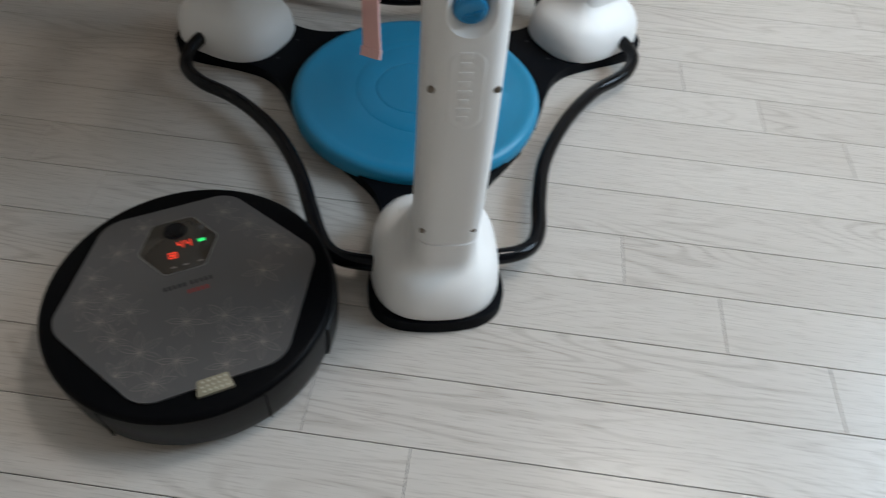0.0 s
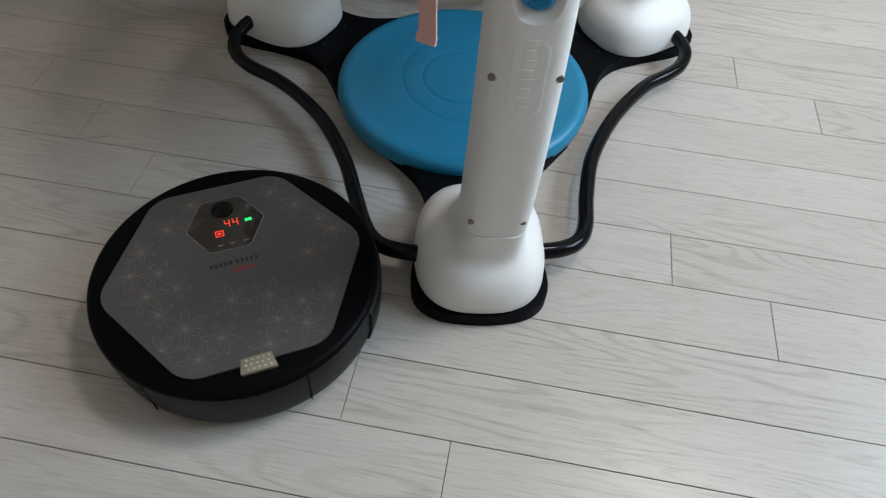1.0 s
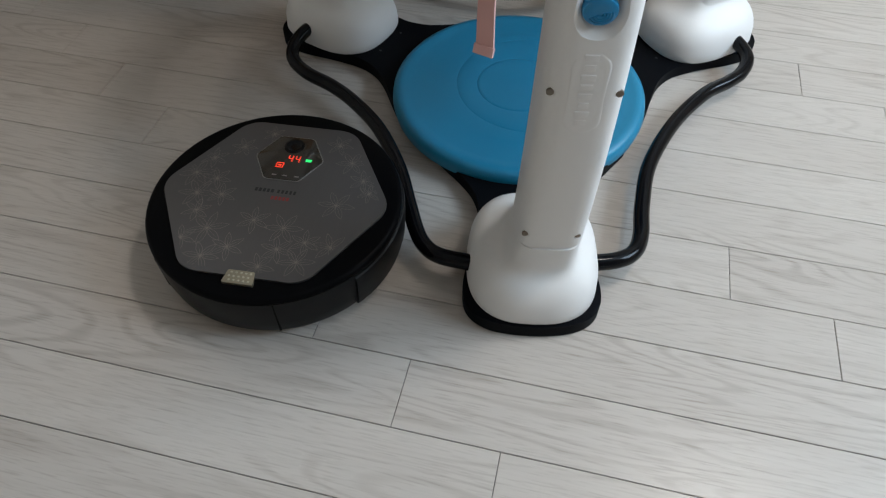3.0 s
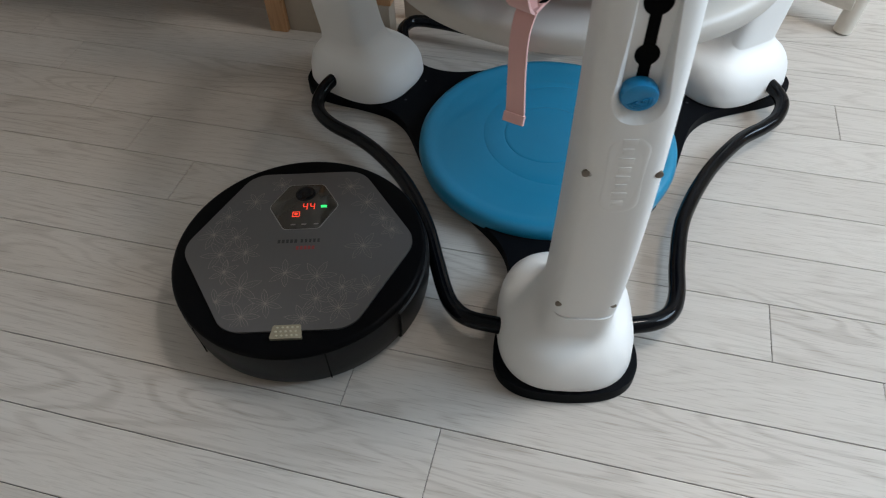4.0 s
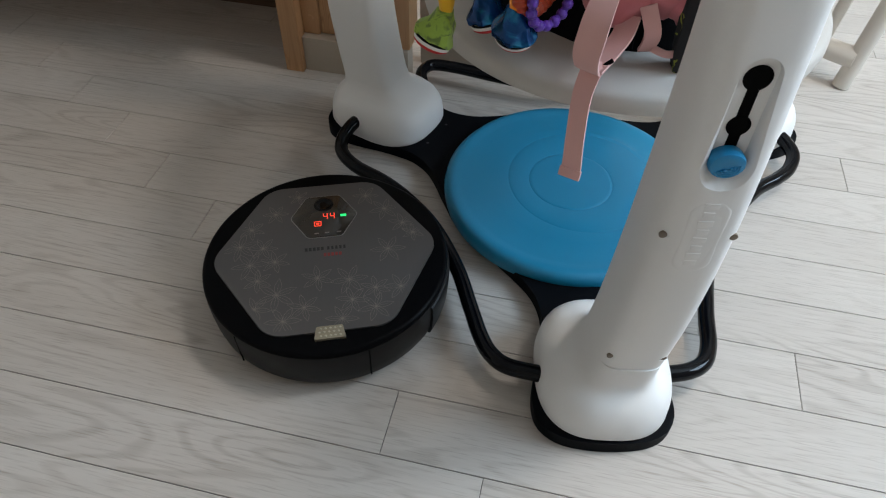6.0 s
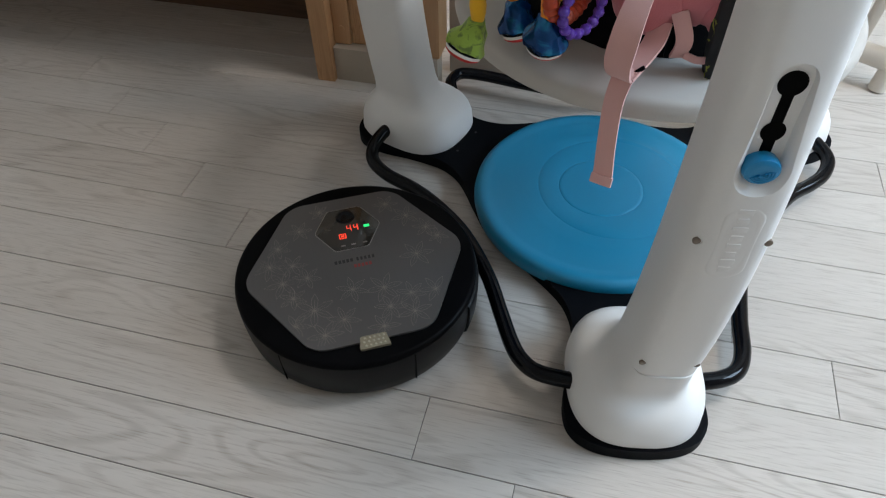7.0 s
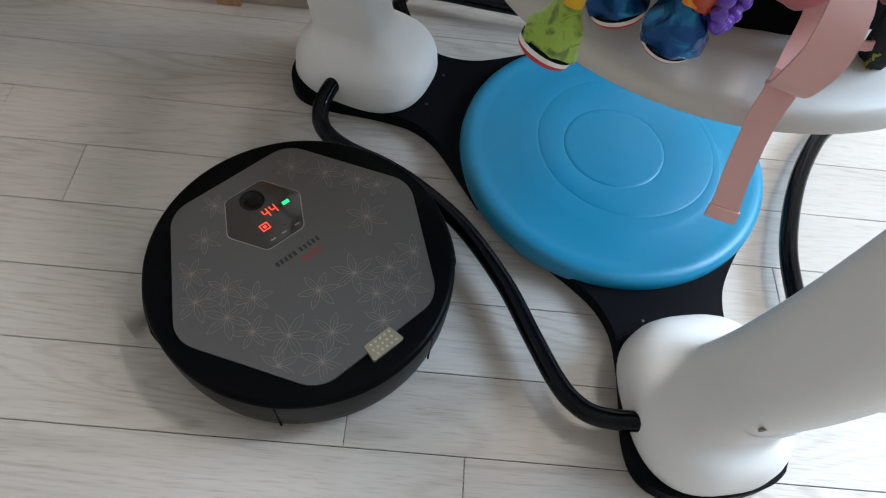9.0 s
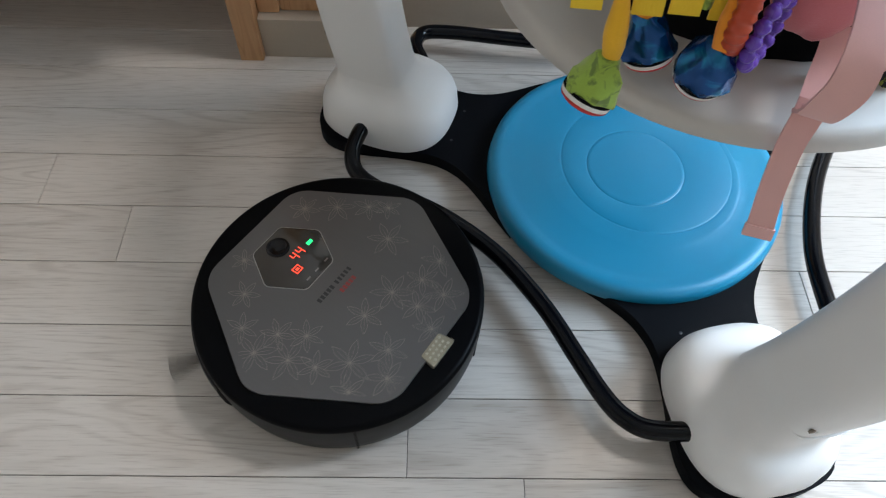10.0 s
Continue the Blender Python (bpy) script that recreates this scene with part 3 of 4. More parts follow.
def jumper():
    jump = thing("activity_jumper", "white and blue baby jumper with a black tubular base", "baby jumper", pose(*CENTRE, 0))
    arm_half = [(0.100, 0.150), (0.140, 0.118), (0.165, 0.097), (0.195, 0.077), (0.230, 0.067), (0.265, 0.069), (0.300, 0.075), (0.335, 0.083), (0.365, 0.0865), (0.390, 0.082), (0.408, 0.066), (0.418, 0.040)]
    line = smooth_curve([(u, v, 0) for u, v in arm_half] + [(0.4215, 0.0, 0)] + [(u, -v, 0) for u, v in arm_half[::-1]], 3)
    arm = finish(prism([(p.x, p.y) for p in line][::-1], 0.001, 0.021, 0.003), "base_arm", 30)
    # white foot cap, swelling from the foot's outline into the column
    rings = []
    for z, k in ((0.0205, 0.965), (0.026, 0.995), (0.036, 0.985), (0.047, 0.945), (0.057, 0.88), (0.066, 0.78), (0.073, 0.65), (0.078, 0.51), (0.082, 0.38), (0.086, 0.26), (0.091, 0.155), (0.097, 0.080), (0.105, 0.030), (0.116, 0.005), (0.128, -0.012), (0.138, -0.04)):
        foot = oval(0.3255, 0.0, 0.0945, 0.0830, z, 2.7, 56)
        col = column_ring(z)
        if k >= 0.95:
            rings.append([(0.3255 + (x - 0.3255) * k, y * k, z) for x, y, z in foot])
        else:
            rings.append([(a[0] + (b[0] - a[0]) * k, a[1] + (b[1] - a[1]) * k, z) for a, b in zip([(c[0] - 0.002, c[1] + 0.007, z) for c in col], foot)])
    cap = finish(loft(rings), "foot_cap", 60)
    heights = [0.06 + 0.02 * i for i in range(33)]
    column_rings = [column_ring(z) for z in heights]
    top = column_ring(0.71)
    mid = sum(p[0] for p in top) / len(top)
    for z, k in ((0.712, 0.96), (0.722, 0.85), (0.728, 0.6)):
        column_rings.append([(mid + (x - mid) * k, y * k, z) for x, y, _ in top])
    column_bm = loft(column_rings)
    column = None
    for a in LEGS:
        turn = pose(0, 0, 0, 0, 0, a) @ pose(REACH + (0.009 if a > 90 else 0.0), 0.004 if a > 90 else 0.0, 0)
        part("base_arm", arm, BLACK, jump, "black plastic base arm", turn)
        part("foot_cap", cap, WHITE, jump, "rounded white foot cap", turn)
        for u, v in ((0.223, 0.030), (0.223, -0.030)):
            part("base_screw", lathe([(0.0022, 0.0200), (0.0022, 0.0211), (0.0012, 0.0213)], 12), DARK_STEEL, jump, "", turn @ pose(u, v, 0))
        turn = pose(0, 0, 0, 0, 0, a) @ pose(REACH + SHIFT[a][0], SHIFT[a][1], 0)
        if column is None:
            column = part("column", column_bm, WHITE, jump, "tall white plastic column with a keyhole slot", turn)
            tool = loft([[(u, *p) for p in stadium(half, 0.4415, 0.512)] for half, u in ((0.0130, 0.4055), (0.0134, 0.4080), (0.0143, 0.4105), (0.0160, 0.4130), (0.0185, 0.4152), (0.0235, 0.4180), (0.0320, 0.4280))])
            for v, z in ((-0.030, 0.163), (0.026, 0.163), (-0.029, 0.366), (0.028, 0.366)):
                bm2 = on_face([(v + 0.0046 * math.cos(k * math.pi / 8), z + 0.0036 * math.sin(k * math.pi / 8)) for k in range(16)], face(z) - 0.0045, 0.45)
                me2 = finish(bm2, "tool")
                tool.from_mesh(me2)
            cut(column, tool)
            columns = [column]
        else:
            columns.append(part("column", column.data, WHITE, jump, "tall white plastic column with a keyhole slot", turn))
    for col in columns:
        for z, r in ((0.5085, 0.0099), (0.4690, 0.0086)):
            part("keyhole", on_face([(r * math.cos(k * math.pi / 12), z + r * math.sin(k * math.pi / 12)) for k in range(24)], 0.397, 0.4064), HOLE, col, "black keyhole")
        part("slot", on_face([(-0.0044, 0.44), (0.0044, 0.44), (0.0040, 0.510), (-0.0040, 0.510)], 0.397, 0.4060), HOLE, col, "black slot")
        knob = loft([oval(0, 0, k, k * 0.86, d, 2.0, 32) for k, d in ((0.0130, 0.0), (0.0138, 0.004), (0.0138, 0.0085), (0.0128, 0.0112), (0.0095, 0.0122), (0.006, 0.0119))])
        knob = part("button", knob, BUTTON, col, "ridged blue push button", Matrix(((0, 0, 1, 0.4058), (1, 0, 0, -0.001), (0, 1, 0, 0.4405), (0, 0, 0, 1))))
        for r in (0.0028, 0.0050, 0.0072, 0.0094):
            part("ridge", tube([(r * math.cos(t), r * 0.86 * math.sin(t) - 0.001, 0.0126 - 9 * r * r) for t in [math.pi * (1.15 + 0.95 * k / 6) for k in range(7)]], 0.0010, 6, 3), BUTTON, knob)
        for v, z in ((-0.030, 0.163), (0.026, 0.163), (-0.029, 0.366), (0.028, 0.366)):
            part("screw", lathe([(0.0034, 0.0), (0.0034, 0.0022), (0.0018, 0.0027)], 12), BRASS_SCREW, col, "", pose(face(z) - 0.0062, v, z, 0, 90, 0))
        # raised plate with the maker's mark as plain bars
        rings = []
        for rise, grow in ((-0.004, 1.20), (-0.0012, 1.17), (-0.0003, 1.08), (0.0001, 0.97), (0.0001, 0.80)):
            rings.append([(face(z) + rise, v * grow, 0.365 + (z - 0.365) * (1 - (1 - grow) * 0.4)) for v, z in stadium(0.0145, 0.3410, 0.392, 16)])
        plate = part("name_plate", loft(rings), WHITE, col, "slightly raised plate", angle=70)
        for k in range(8):
            z = 0.3350 + 0.0092 * k
            wide = (0.0050, 0.0062, 0.0045, 0.0058)[k % 4]
            part("raised_bar", box(face(z + 0.003) - 0.002, face(z + 0.003) + 0.00045, -wide - 0.001, wide - 0.001, z, z + 0.0058, 0.0007), WHITE, plate)
    # blue foot plate
    disc = [(0.120, 0.018), (0.190, 0.019), (0.1965, 0.024), (0.1985, 0.034), (0.1970, 0.043), (0.1925, 0.0485), (0.186, 0.0502), (0.180, 0.0498), (0.174, 0.0485), (0.168, 0.0478), (0.150, 0.0477), (0.137, 0.0480), (0.133, 0.0486),
            (0.129, 0.0490), (0.123, 0.0492), (0.1170, 0.0495), (0.1160, 0.0495), (0.1148, 0.0492), (0.1136, 0.0497), (0.1125, 0.0500), (0.085, 0.0506), (0.0675, 0.0512), (0.0665, 0.0511), (0.0653, 0.0508), (0.0641, 0.0515), (0.060, 0.0517), (0.030, 0.0525), (0.015, 0.0535), (0.004, 0.0538)]
    plate = lathe(disc, 128)
    for v in plate.verts:
        # the second groove lies off the plate's middle
        w = float(np.interp(math.hypot(v.co.x, v.co.y), (0.0, 0.088, 0.110, 0.118, 0.123, 0.129, 0.133, 0.137, 0.16), (0, 0, 1, 1, 0.9, 0.6, 0.4, 0.2, 0)))
        v.co.x, v.co.y = v.co.x + 0.016 * w, v.co.y + 0.008 * w
    part("foot_plate", plate, BLUE, jump, "round blue plastic foot plate with ring steps", pose(-0.0055, -0.011, -0.009), angle=40)
    # tubes between the feet
    def bar(points):
        part("base_tube", tube([(x - CENTRE[0], y - CENTRE[1], z) for x, y, z in points], 0.0108, 16), TUBE, jump, "bent glossy black base tube")
    bar([(0.296, 0.972, 0.040), (0.284, 0.957, 0.048), (0.272, 0.936, 0.048), (0.264, 0.906, 0.041), (0.271, 0.878, 0.034), (0.303, 0.852, 0.031), (0.355, 0.829, 0.031), (0.402, 0.799, 0.031), (0.456, 0.750, 0.031), (0.506, 0.680, 0.031), (0.539, 0.615, 0.031),
         (0.562, 0.569, 0.033), (0.580, 0.544, 0.036), (0.604, 0.529, 0.040), (0.650, 0.526, 0.042)])
    bar([(0.962, 1.105, 0.036), (0.976, 1.090, 0.042), (0.997, 1.050, 0.038), (0.990, 1.015, 0.032), (0.968, 0.985, 0.031), (0.930, 0.944, 0.031), (0.886, 0.864, 0.031), (0.855, 0.767, 0.031), (0.849, 0.685, 0.031), (0.850, 0.628, 0.033),
         (0.842, 0.594, 0.037), (0.822, 0.574, 0.040), (0.790, 0.560, 0.042)])
    polar = [(150, 0.330), (147, 0.352), (143.5, 0.380), (139, 0.387), (134, 0.356), (125, 0.300), (113, 0.259), (103, 0.250)]
    polar += [(206 - a, r) for a, r in polar[-2::-1]]
    bar([(CENTRE[0] + r * math.cos(radians(a)), CENTRE[1] + r * math.sin(radians(a)), 0.040) for a, r in polar])
    # white tray ring, the seat ring above it and its arms
    tray = [(0.164, 0.371), (0.185, 0.371), (0.220, 0.3685), (0.231, 0.366), (0.2360, 0.3635), (0.2385, 0.3590), (0.2390, 0.350), (0.2365, 0.342), (0.228, 0.339), (0.218, 0.344), (0.212, 0.356), (0.164, 0.360)]
    rings = [[(0.0075 + r * math.cos(2 * math.pi * i / 96), -0.022 + r * math.sin(2 * math.pi * i / 96), z + 0.012) for i in range(96)] for r, z in tray]
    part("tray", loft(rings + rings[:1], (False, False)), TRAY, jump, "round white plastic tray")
    # this ring is unseen, added to carry the toys and shade the tray
    upper = [(0.214, 0.592), (0.226, 0.598), (0.255, 0.600), (0.268, 0.606), (0.280, 0.602), (0.282, 0.590), (0.273, 0.580), (0.255, 0.578), (0.226, 0.576), (0.216, 0.580)]
    part("added_play_ring", lathe(upper + upper[:1], 96, caps=(False, False)), WHITE, jump, "white play ring added out of view to hold toys and shade the tray", pose(0, -0.01, 0))
    for a in LEGS:
        part("ring_arm", box(0.255, 0.39, -0.02, 0.02, 0.575, 0.599, 0.006), WHITE, jump, "", pose(0, 0, 0, 0, 0, a))
    cloth = [(0.030, 0.315), (0.110, 0.322), (0.158, 0.345), (0.168, 0.362), (0.166, 0.385), (0.158, 0.41), (0.160, 0.47), (0.175, 0.53), (0.188, 0.566)]
    part("seat_cloth", wobble(lathe(cloth, 64, caps=(True, False)), 0.006, 30), CLOTH_BLACK, jump, "black cloth seat hanging in the tray", pose(0.0075, -0.022, 0.012))
    return jump


# ---- soft toys, straps and seat pads on the jumper ----
def ribbon(points, width, thick=0.0014, side=(1, 0, 0)):
    """A band of webbing along the points; side: its broad direction, one for all or one for each point."""
    line = smooth_curve(points, 6)
    rings = []
    for i, p in enumerate(line):
        way = (line[min(i + 1, len(line) - 1)] - line[max(i - 1, 0)]).normalized()
        s = Vector(side)
        s = (s - way * s.dot(way)).normalized()
        n = way.cross(s).normalized()
        w = width(i / (len(line) - 1)) if callable(width) else width
        rings.append([p + s * a * w / 2 + n * b * thick for a, b in ((-1, -1), (-0.5, -1.1), (0.5, -1.1), (1, -1), (1, 1), (0.5, 1.1), (-0.5, 1.1), (-1, 1))])
    return loft(rings)


def rattle(name, label, at, radius, ball, neck, tip, tilt=(0, 0)):
    """A soft hanging toy: a cloth bell with a banded rim below a bound neck."""
    toy = thing(name, label, "hanging toy", pose(*at))
    r = radius
    lean = pose(0, 0, 2.2 * r) @ pose(0, 0, 0, *tilt, 0) @ pose(0, 0, -2.2 * r)
    bell = lathe([(0.28 * r, 2.35 * r), (0.45 * r, 2.1 * r), (0.78 * r, 1.65 * r), (1.0 * r, 1.1 * r), (1.03 * r, 0.78 * r), (1.01 * r, 0.70 * r)], 28, caps=(True, False))
    part("bell", wobble(bell, 0.26 * r, 1.5 / r), ball, toy, "", lean, angle=22)
    part("dark_band", lathe([(1.0 * r, 0.74 * r), (1.0 * r, 0.66 * r), (0.995 * r, 0.58 * r)], 28, caps=(False, False)), CLOTH_BLACK, toy, "black cloth band", lean)
    part("white_band", lathe([(1.0 * r, 0.60 * r), (1.0 * r, 0.52 * r), (0.98 * r, 0.42 * r)], 28, caps=(False, True)), WHITE_CLOTH, toy, "white cloth band", lean)
    part("red_band", lathe([(0.985 * r, 0.43 * r), (0.95 * r, 0.33 * r), (0.80 * r, 0.22 * r)], 28, caps=(False, True)), RED_CLOTH, toy, "red cloth rim", lean)
    part("mouth", lathe([(0.805 * r, 0.23 * r), (0.45 * r, 0.10 * r), (0.1 * r, 0.06 * r)], 28), CLOTH_BLACK, toy, "black underside", lean)
    top = Vector(tip) - Vector(at)
    mid = Vector((0, 0, 2.2 * r))
    stem = tube([mid, mid.lerp(top, 0.3) + Vector((0.002, 0, 0)), mid.lerp(top, 0.65) - Vector((0.002, 0, 0)), top], lambda s: r * (0.33 + 0.09 * math.sin(13 * s)), 14, 6)
    part("stem", wobble(stem, 0.06 * r, 1.8 / r), neck, toy, "bound cloth stem")
    return toy


def toys():
    rattle("hanging_toy", "green printed cloth bell toy on a yellow stem", (0.489, 0.653, 0.391), 0.0192, GREEN_TOY, AMBER, (0.474, 0.672, 0.585), (-14, 22))
    rattle("hanging_toy", "blue foil cloth bell toy on an orange stem", (0.517, 0.690, 0.397), 0.0190, BLUE_TOY, ORANGE, (0.508, 0.712, 0.585), (-6, -18))
    rattle("hanging_toy", "shiny blue and teal cloth bell toy on an orange stem", (0.557, 0.645, 0.404), 0.0205, BLUE_TOY, ORANGE, (0.552, 0.672, 0.585), (20, 0))
    flaps = thing("flap_band", "yellow felt flaps hanging from the added play ring", "hanging toy", pose(0, 0, 0))
    for x, z in ((0.466, 0.466), (0.485, 0.480), (0.506, 0.462), (0.530, 0.463), (0.557, 0.459)):
        part("flap", ribbon([(x - 0.004, 0.690, 0.584), (x - 0.002, 0.668, 0.53), (x, 0.660, z)], 0.0200, 0.0010, (0.98, -0.17, 0)), YELLOW, flaps, "yellow felt flap")
    part("cord", tube([(0.536, 0.664, 0.584), (0.541, 0.662, 0.52), (0.543, 0.662, 0.468)], 0.004, 10), GREEN_TOY, flaps, "green cloth cord")
    beads = thing("bead_ring", "purple plastic ring of beads", "toy ring", pose(0.587, 0.656, 0.455, 90, 0, 50))
    for k in range(15):
        a = 2 * math.pi * k / 15
        ball = bmesh.new()
        bmesh.ops.create_icosphere(ball, subdivisions=2, radius=0.0056)
        part("bead", ball, PURPLE, beads, "", pose(0.0245 * math.cos(a), 0.0245 * math.sin(a), 0))
    ring = [(0.0240 * math.cos(2 * math.pi * k / 40), 0.0240 * math.sin(2 * math.pi * k / 40), 0) for k in range(41)]
    part("core", tube(ring, 0.0036, 8, 0), PURPLE, beads)
    part("hanger", tube([(0.0, 0.024, 0), (0.002, 0.07, 0), (0.0, 0.13, 0)], 0.0028, 8), PURPLE, beads, "purple cord")
    grip = thing("grip_ring", "red-orange ribbed plastic ring", "toy ring", pose(0.574, 0.668, 0.474, 90, 0, 62))
    ring = [(0.034 * math.cos(2 * math.pi * k / 120), 0.034 * math.sin(2 * math.pi * k / 120), 0) for k in range(121)]
    part("ring", tube(ring, lambda s: 0.0072 + 0.0007 * math.sin(2 * math.pi * 30 * s), 12, 0), RED_TOY, grip)
    part("hanger", tube([(0.0, 0.034, 0), (0.002, 0.07, 0), (0.0, 0.112, 0)], 0.003, 8), ORANGE, grip, "orange cord")
    # hanging end of the seat strap and the folded loops above it
    strap = thing("seat_strap", "pale pink webbing strap hanging loose from the seat", "strap", pose(0, 0, 0))
    part("tail", ribbon([(0.637, 0.640, 0.408), (0.633, 0.633, 0.397), (0.630, 0.627, 0.375), (0.631, 0.617, 0.335), (0.633, 0.608, 0.306), (0.632, 0.604, 0.296)], lambda s: 0.0222 - 0.0030 * math.sin(math.pi * s), side=(0.94, -0.34, 0)), PINK, strap)
    part("hem", ribbon([(0.633, 0.6065, 0.304), (0.632, 0.6025, 0.295)], 0.0228, 0.0020, (0.94, -0.34, 0)), PINK, strap, "stitched strap end")
    part("loop", ribbon([(0.6335, 0.636, 0.400), (0.629, 0.621, 0.413), (0.6265, 0.611, 0.432), (0.628, 0.608, 0.452), (0.631, 0.617, 0.470), (0.636, 0.636, 0.482), (0.643, 0.660, 0.484), (0.650, 0.690, 0.476)], lambda s: (0.0212 + 0.0070 * math.sin(math.pi * s)) * (1 - 0.35 * s * s), side=(0.93, -0.34, -0.05)), PINK, strap, "broad folded strap loop")
    part("fold", ribbon([(0.6345, 0.6335, 0.402), (0.640, 0.644, 0.405), (0.649, 0.662, 0.409), (0.658, 0.680, 0.417), (0.662, 0.694, 0.430)], 0.0225, side=(0.88, -0.42, 0.20)), PINK, strap, "folded strap")
    part("knot_edge", ribbon([(0.626, 0.633, 0.4065), (0.634, 0.632, 0.4075), (0.643, 0.636, 0.4075)], 0.009, 0.0012, (0.0, 0.6, 0.8)), PINK, strap, "folded strap corner")
    part("edging", tube([(0.652, 0.641, 0.412), (0.640, 0.640, 0.400), (0.636, 0.645, 0.388)], 0.0022, 8), CLOTH_BLACK, strap, "black strap edging")
    pad = thing("seat_pad", "soft pink padded seat cloth", "seat pad", pose(0, 0, 0))
    for x, y, z, a, b, c in ((0.648, 0.706, 0.452, 0.040, 0.022, 0.040), (0.688, 0.712, 0.468, 0.036, 0.024, 0.046), (0.712, 0.708, 0.448, 0.019, 0.018, 0.028), (0.670, 0.716, 0.530, 0.062, 0.028, 0.066)):
        bm = bmesh.new()
        bmesh.ops.create_icosphere(bm, subdivisions=4, radius=1.0)
        for v in bm.verts:
            fold = 0.16 * noise.noise(Vector((v.co.x * 3.0, v.co.y, v.co.z * 1.2)) + Vector((x * 40, y, z)))
            v.co = Vector((v.co.x * a, v.co.y * b, v.co.z * c)) * (1 + fold)
        part("pad", bm, ROSE, pad, "", pose(x, y, z))
    part("webbing", ribbon([(0.676, 0.690, 0.445), (0.686, 0.684, 0.420), (0.684, 0.694, 0.396)], 0.016, side=(0.9, 0.1, 0.3)), PINK, pad, "pale pink webbing")
    part("webbing", ribbon([(0.690, 0.692, 0.400), (0.706, 0.688, 0.398), (0.724, 0.694, 0.402)], 0.007, side=(0, 0.3, 0.9)), PINK, pad, "pale pink webbing")
    part("buckle", box(0.671, 0.679, 0.694, 0.701, 0.392, 0.430, 0.003), BLACK, pad, "black plastic buckle")
    bag = bmesh.new()
    bmesh.ops.create_icosphere(bag, subdivisions=4, radius=1.0)
    for v in bag.verts:
        v.co = Vector((v.co.x * 0.020, v.co.y * 0.020, v.co.z * 0.105)) * (1 + 0.12 * noise.noise(v.co * 3))
    pouch = thing("cloth_toy", "dark patterned soft cloth toy", "hanging toy", pose(0.730, 0.692, 0.478, 0, 6, 0))
    part("body", bag, PATTERN, pouch)


# ---- furniture round it ----
def bed():
    """A pine bed whose front post and panel show; its unseen deck is added to shade the floor."""
    frame_ = thing("pine_bed", "pine wood bed frame with a square post and beige plinth board", "bed", pose(0, 0, 0))
    up = Matrix.Rotation(radians(-90), 4, "Y")
    def board(name, x0, x1, y0, y1, z0, z1, mat, label, upright=False):
        if upright:
            bm = box(z0 - z0, z1 - z0, y0 - y0, y1 - y0, 0, x1 - x0, 0.003)
            return part(name, bm, mat, frame_, label, Matrix.Translation((x1, y0, z0)) @ up)
        return part(name, box(0, x1 - x0, 0, y1 - y0, 0, z1 - z0, 0.003), mat, frame_, label, pose(x0, y0, z0))
    board("post", 0.071, 0.107, 1.127, 1.19, 0.0, 0.75, PINE, "square pine post", True)
    board("panel", 0.1075, 0.140, 1.152, 1.17, 0.072, 0.75, PINE, "narrow pine panel", True)
    board("panel", 0.141, 0.285, 1.158, 1.172, 0.072, 0.75, PINE, "pine panel", True)
    board("plinth", 0.1075, 0.315, 1.137, 1.172, 0.0, 0.071, BEIGE, "beige plinth board")
    board("post", 0.286, 0.318, 1.140, 1.20, 0.072, 0.75, PINE, "square pine post", True)
    board("back_board", 0.3185, 0.74, 1.215, 1.235, 0.0, 0.34, BEIGE, "beige board behind the post")
    part("peg", lathe([(0.006, -0.003), (0.006, 0.0006), (0.004, 0.001)], 16), PINE, frame_, "wooden peg cap", pose(0.124, 1.151, 0.105, 90, 0, 0))
    board("side_rail", 0.076, 0.102, 1.20, 2.2, 0.35, 0.53, PINE, "pine side rail")
    # unseen board, added to stop window light from reaching under the bed
    board("side_panel", 0.076, 0.102, 1.20, 2.6, 0.0, 0.349, PINE, "pine panel added out of view to block light under the bed")
    # low board out of view, added to darken the floor by the bed
    board("deck", -1.9, 0.070, 1.09, 2.6, 0.30, 0.34, PINE, "pine deck added out of view to shade the floor")
    board("skirting", -1.9, 0.070, 1.345, 1.365, 0.0, 0.299, DARK_WOOD, "dark brown board under the bed")


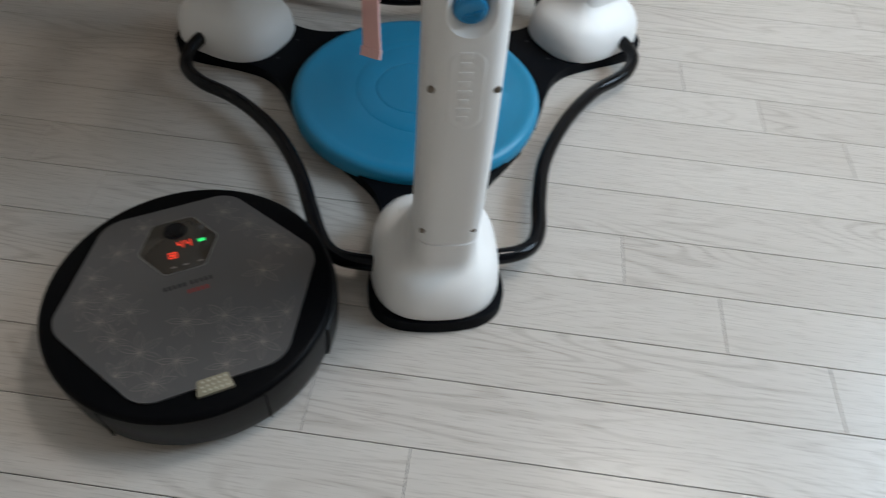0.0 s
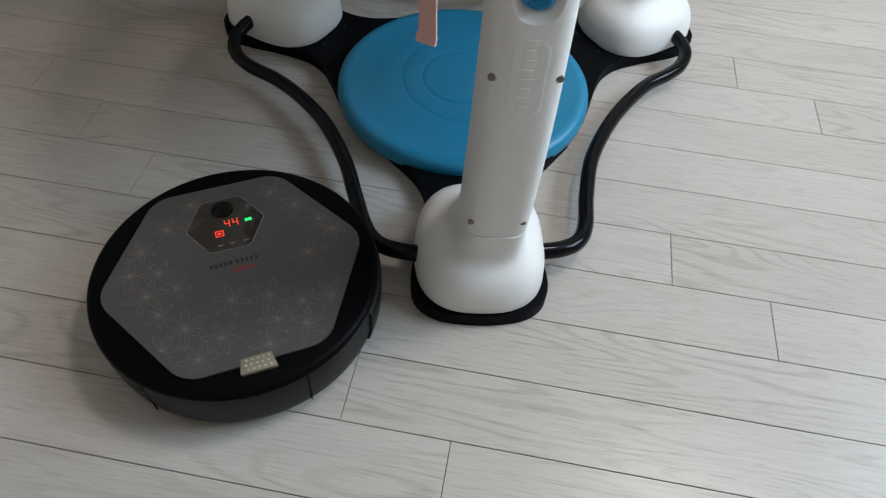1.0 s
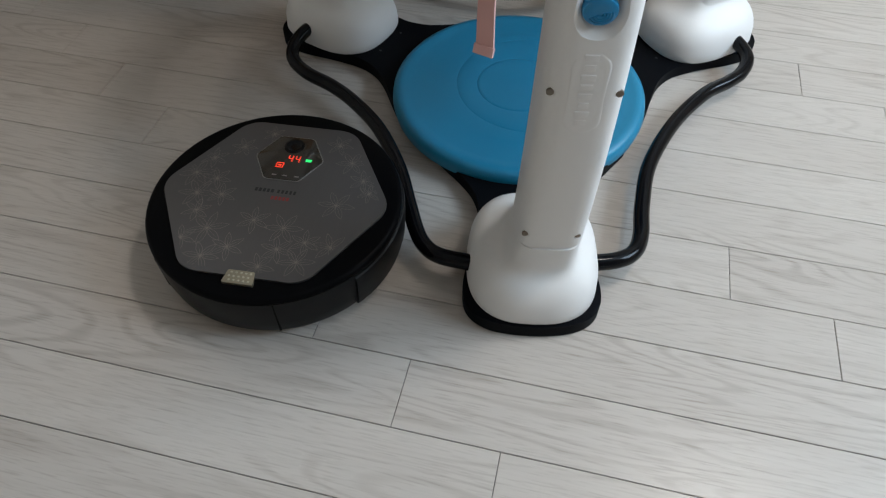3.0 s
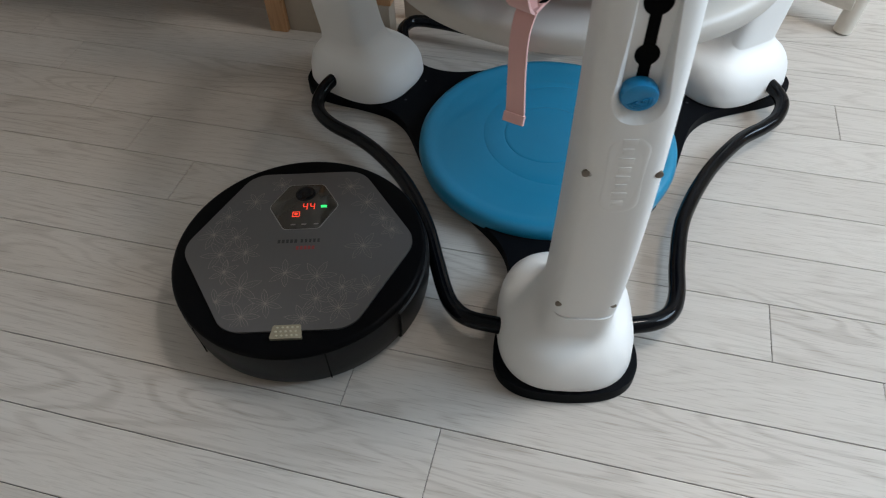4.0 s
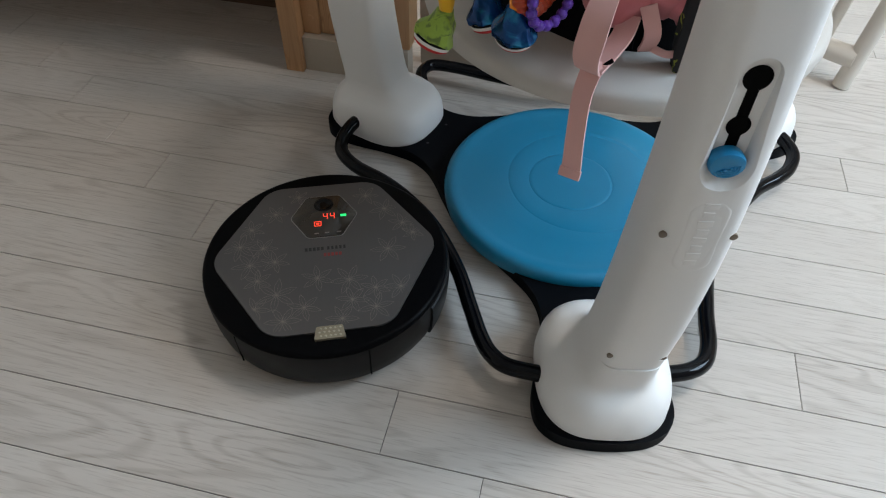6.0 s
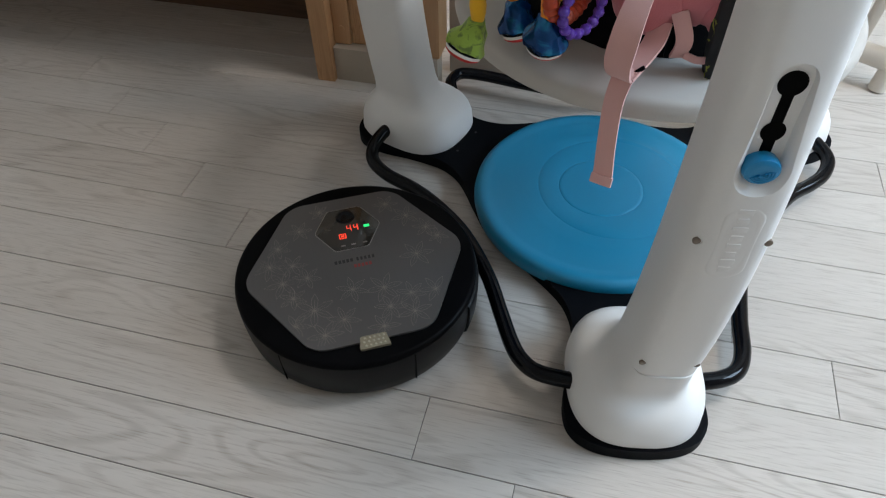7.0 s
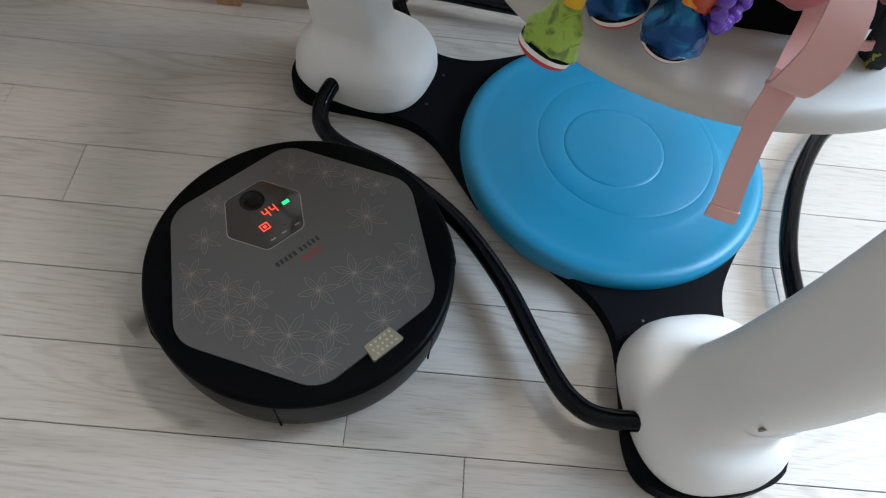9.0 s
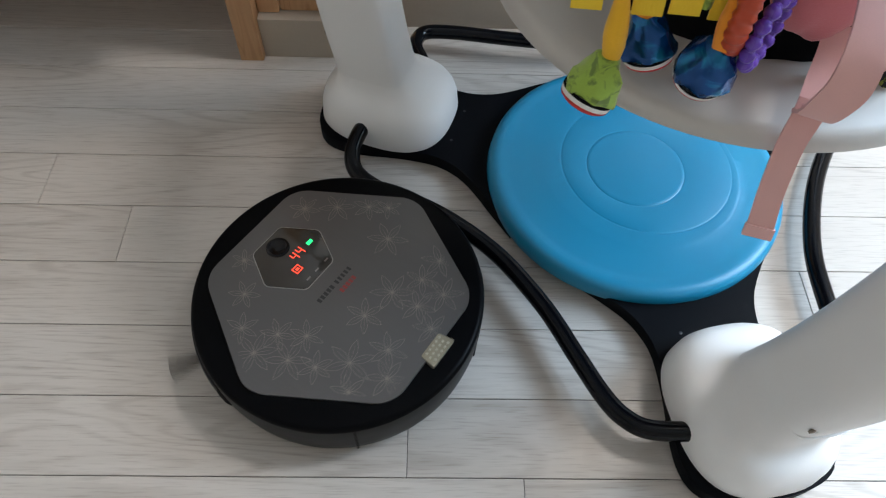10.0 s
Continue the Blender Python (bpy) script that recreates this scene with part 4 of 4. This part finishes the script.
def rack():
    """A cream painted stand with a leaning leg and low rails."""
    stand = thing("white_stand", "cream-white painted wooden stand with round rails", "stand", pose(0, 0, 0))
    part("leg", tube([(1.131, 1.338, 0.002), (1.150, 1.350, 0.20), (1.178, 1.362, 0.50), (1.21, 1.375, 0.85)], 0.0165, 16), CREAM, stand, "round leaning leg")
    part("leg", tube([(1.085, 1.620, 0.002), (1.10, 1.61, 0.30), (1.13, 1.60, 0.85)], 0.0165, 16), CREAM, stand, "round leaning leg")
    part("leg", tube([(0.86, 1.50, 0.002), (0.875, 1.505, 0.30), (0.90, 1.51, 0.85)], 0.0165, 16), CREAM, stand, "round leaning leg")
    part("rail", tube([(1.135, 1.340, 0.060), (1.00, 1.42, 0.060), (0.865, 1.500, 0.060)], 0.020, 16), CREAM, stand, "thick low rail")
    for k in (0.22, 0.42, 0.62, 0.82):
        x, y = 1.135 - 0.27 * k, 1.340 + 0.16 * k
        part("spindle", tube([(x, y, 0.055), (x + 0.02, y + 0.006, 0.30), (x + 0.055, y + 0.016, 0.815)], 0.011, 14), CREAM, stand, "upright spindle")
    part("top_rail", tube([(1.205, 1.372, 0.82), (1.05, 1.44, 0.82), (0.895, 1.51, 0.82)], 0.014, 14), CREAM, stand, "upper rail")


robot, side_brush = robot_vacuum()
jumper()
toys()
bed()
rack()


# ---- floor of planks, in a sixth-length stagger ----
def floor():
    base = tagged(part("floor", box(X0, X1, Y0, Y1, -0.03, -0.0016), GAP), "pale grey oak laminate floor", "floor", kind="structure")
    long, wide, gap, side, drop = 0.750, 0.0886, 0.00035, 0.00043, 0.0006
    def plank_mesh(name, x0, x1, y0, y1, bm):
        e = 0.0004
        a = [(x0 + gap, y0 + side), (x1 - gap, y0 + side), (x1 - gap, y1 - side), (x0 + gap, y1 - side)]
        b = [(x0 + gap + e, y0 + side + e), (x1 - gap - e, y0 + side + e), (x1 - gap - e, y1 - side - e), (x0 + gap + e, y1 - side - e)]
        return loft([[(x, y, -0.0030) for x, y in a], [(x, y, -drop) for x, y in a], [(x, y, 0.0) for x, y in b]], (False, True), bm)
    shared = finish(plank_mesh("plank", -long / 2, long / 2, -wide / 2, wide / 2, bmesh.new()), "plank", 20)
    rest, ends = bmesh.new(), 0
    for r in range(-30, 31):
        y = 0.399 + wide * r
        if y < Y0 or y + wide > Y1:
            continue
        for k in range(-6, 7):
            x = 0.4735 - 0.1253 * r + long * (k + math.floor(r / 6))
            if x + long < X0 or x > X1:
                continue
            near = -0.95 < x + long / 2 < 2.0 and -0.35 < y < 2.2
            if near:
                part("plank", shared, FLOOR, base, "", pose(x + long / 2, y + wide / 2, 0))
            else:
                plank_mesh("", max(x, X0), min(x + long, X1), y, y + wide, rest)
    edge = part("far_planks", rest, FLOOR, base, "pale laminate planks", angle=20)
    tagged(edge, kind="stuff")


floor()


# ---- what moves ----
def motions():
    walk(robot, [(t, pose(x, y, 0.0, 0, 0, a)) for t, x, y, a in ROBOT_ROWS])
    walk(side_brush, [(0.1 * k, pose(0.130 * math.cos(radians(48)), 0.130 * math.sin(radians(48)), 0.0, 0, 0, -75.0 * k)) for k in range(101)])


motions()
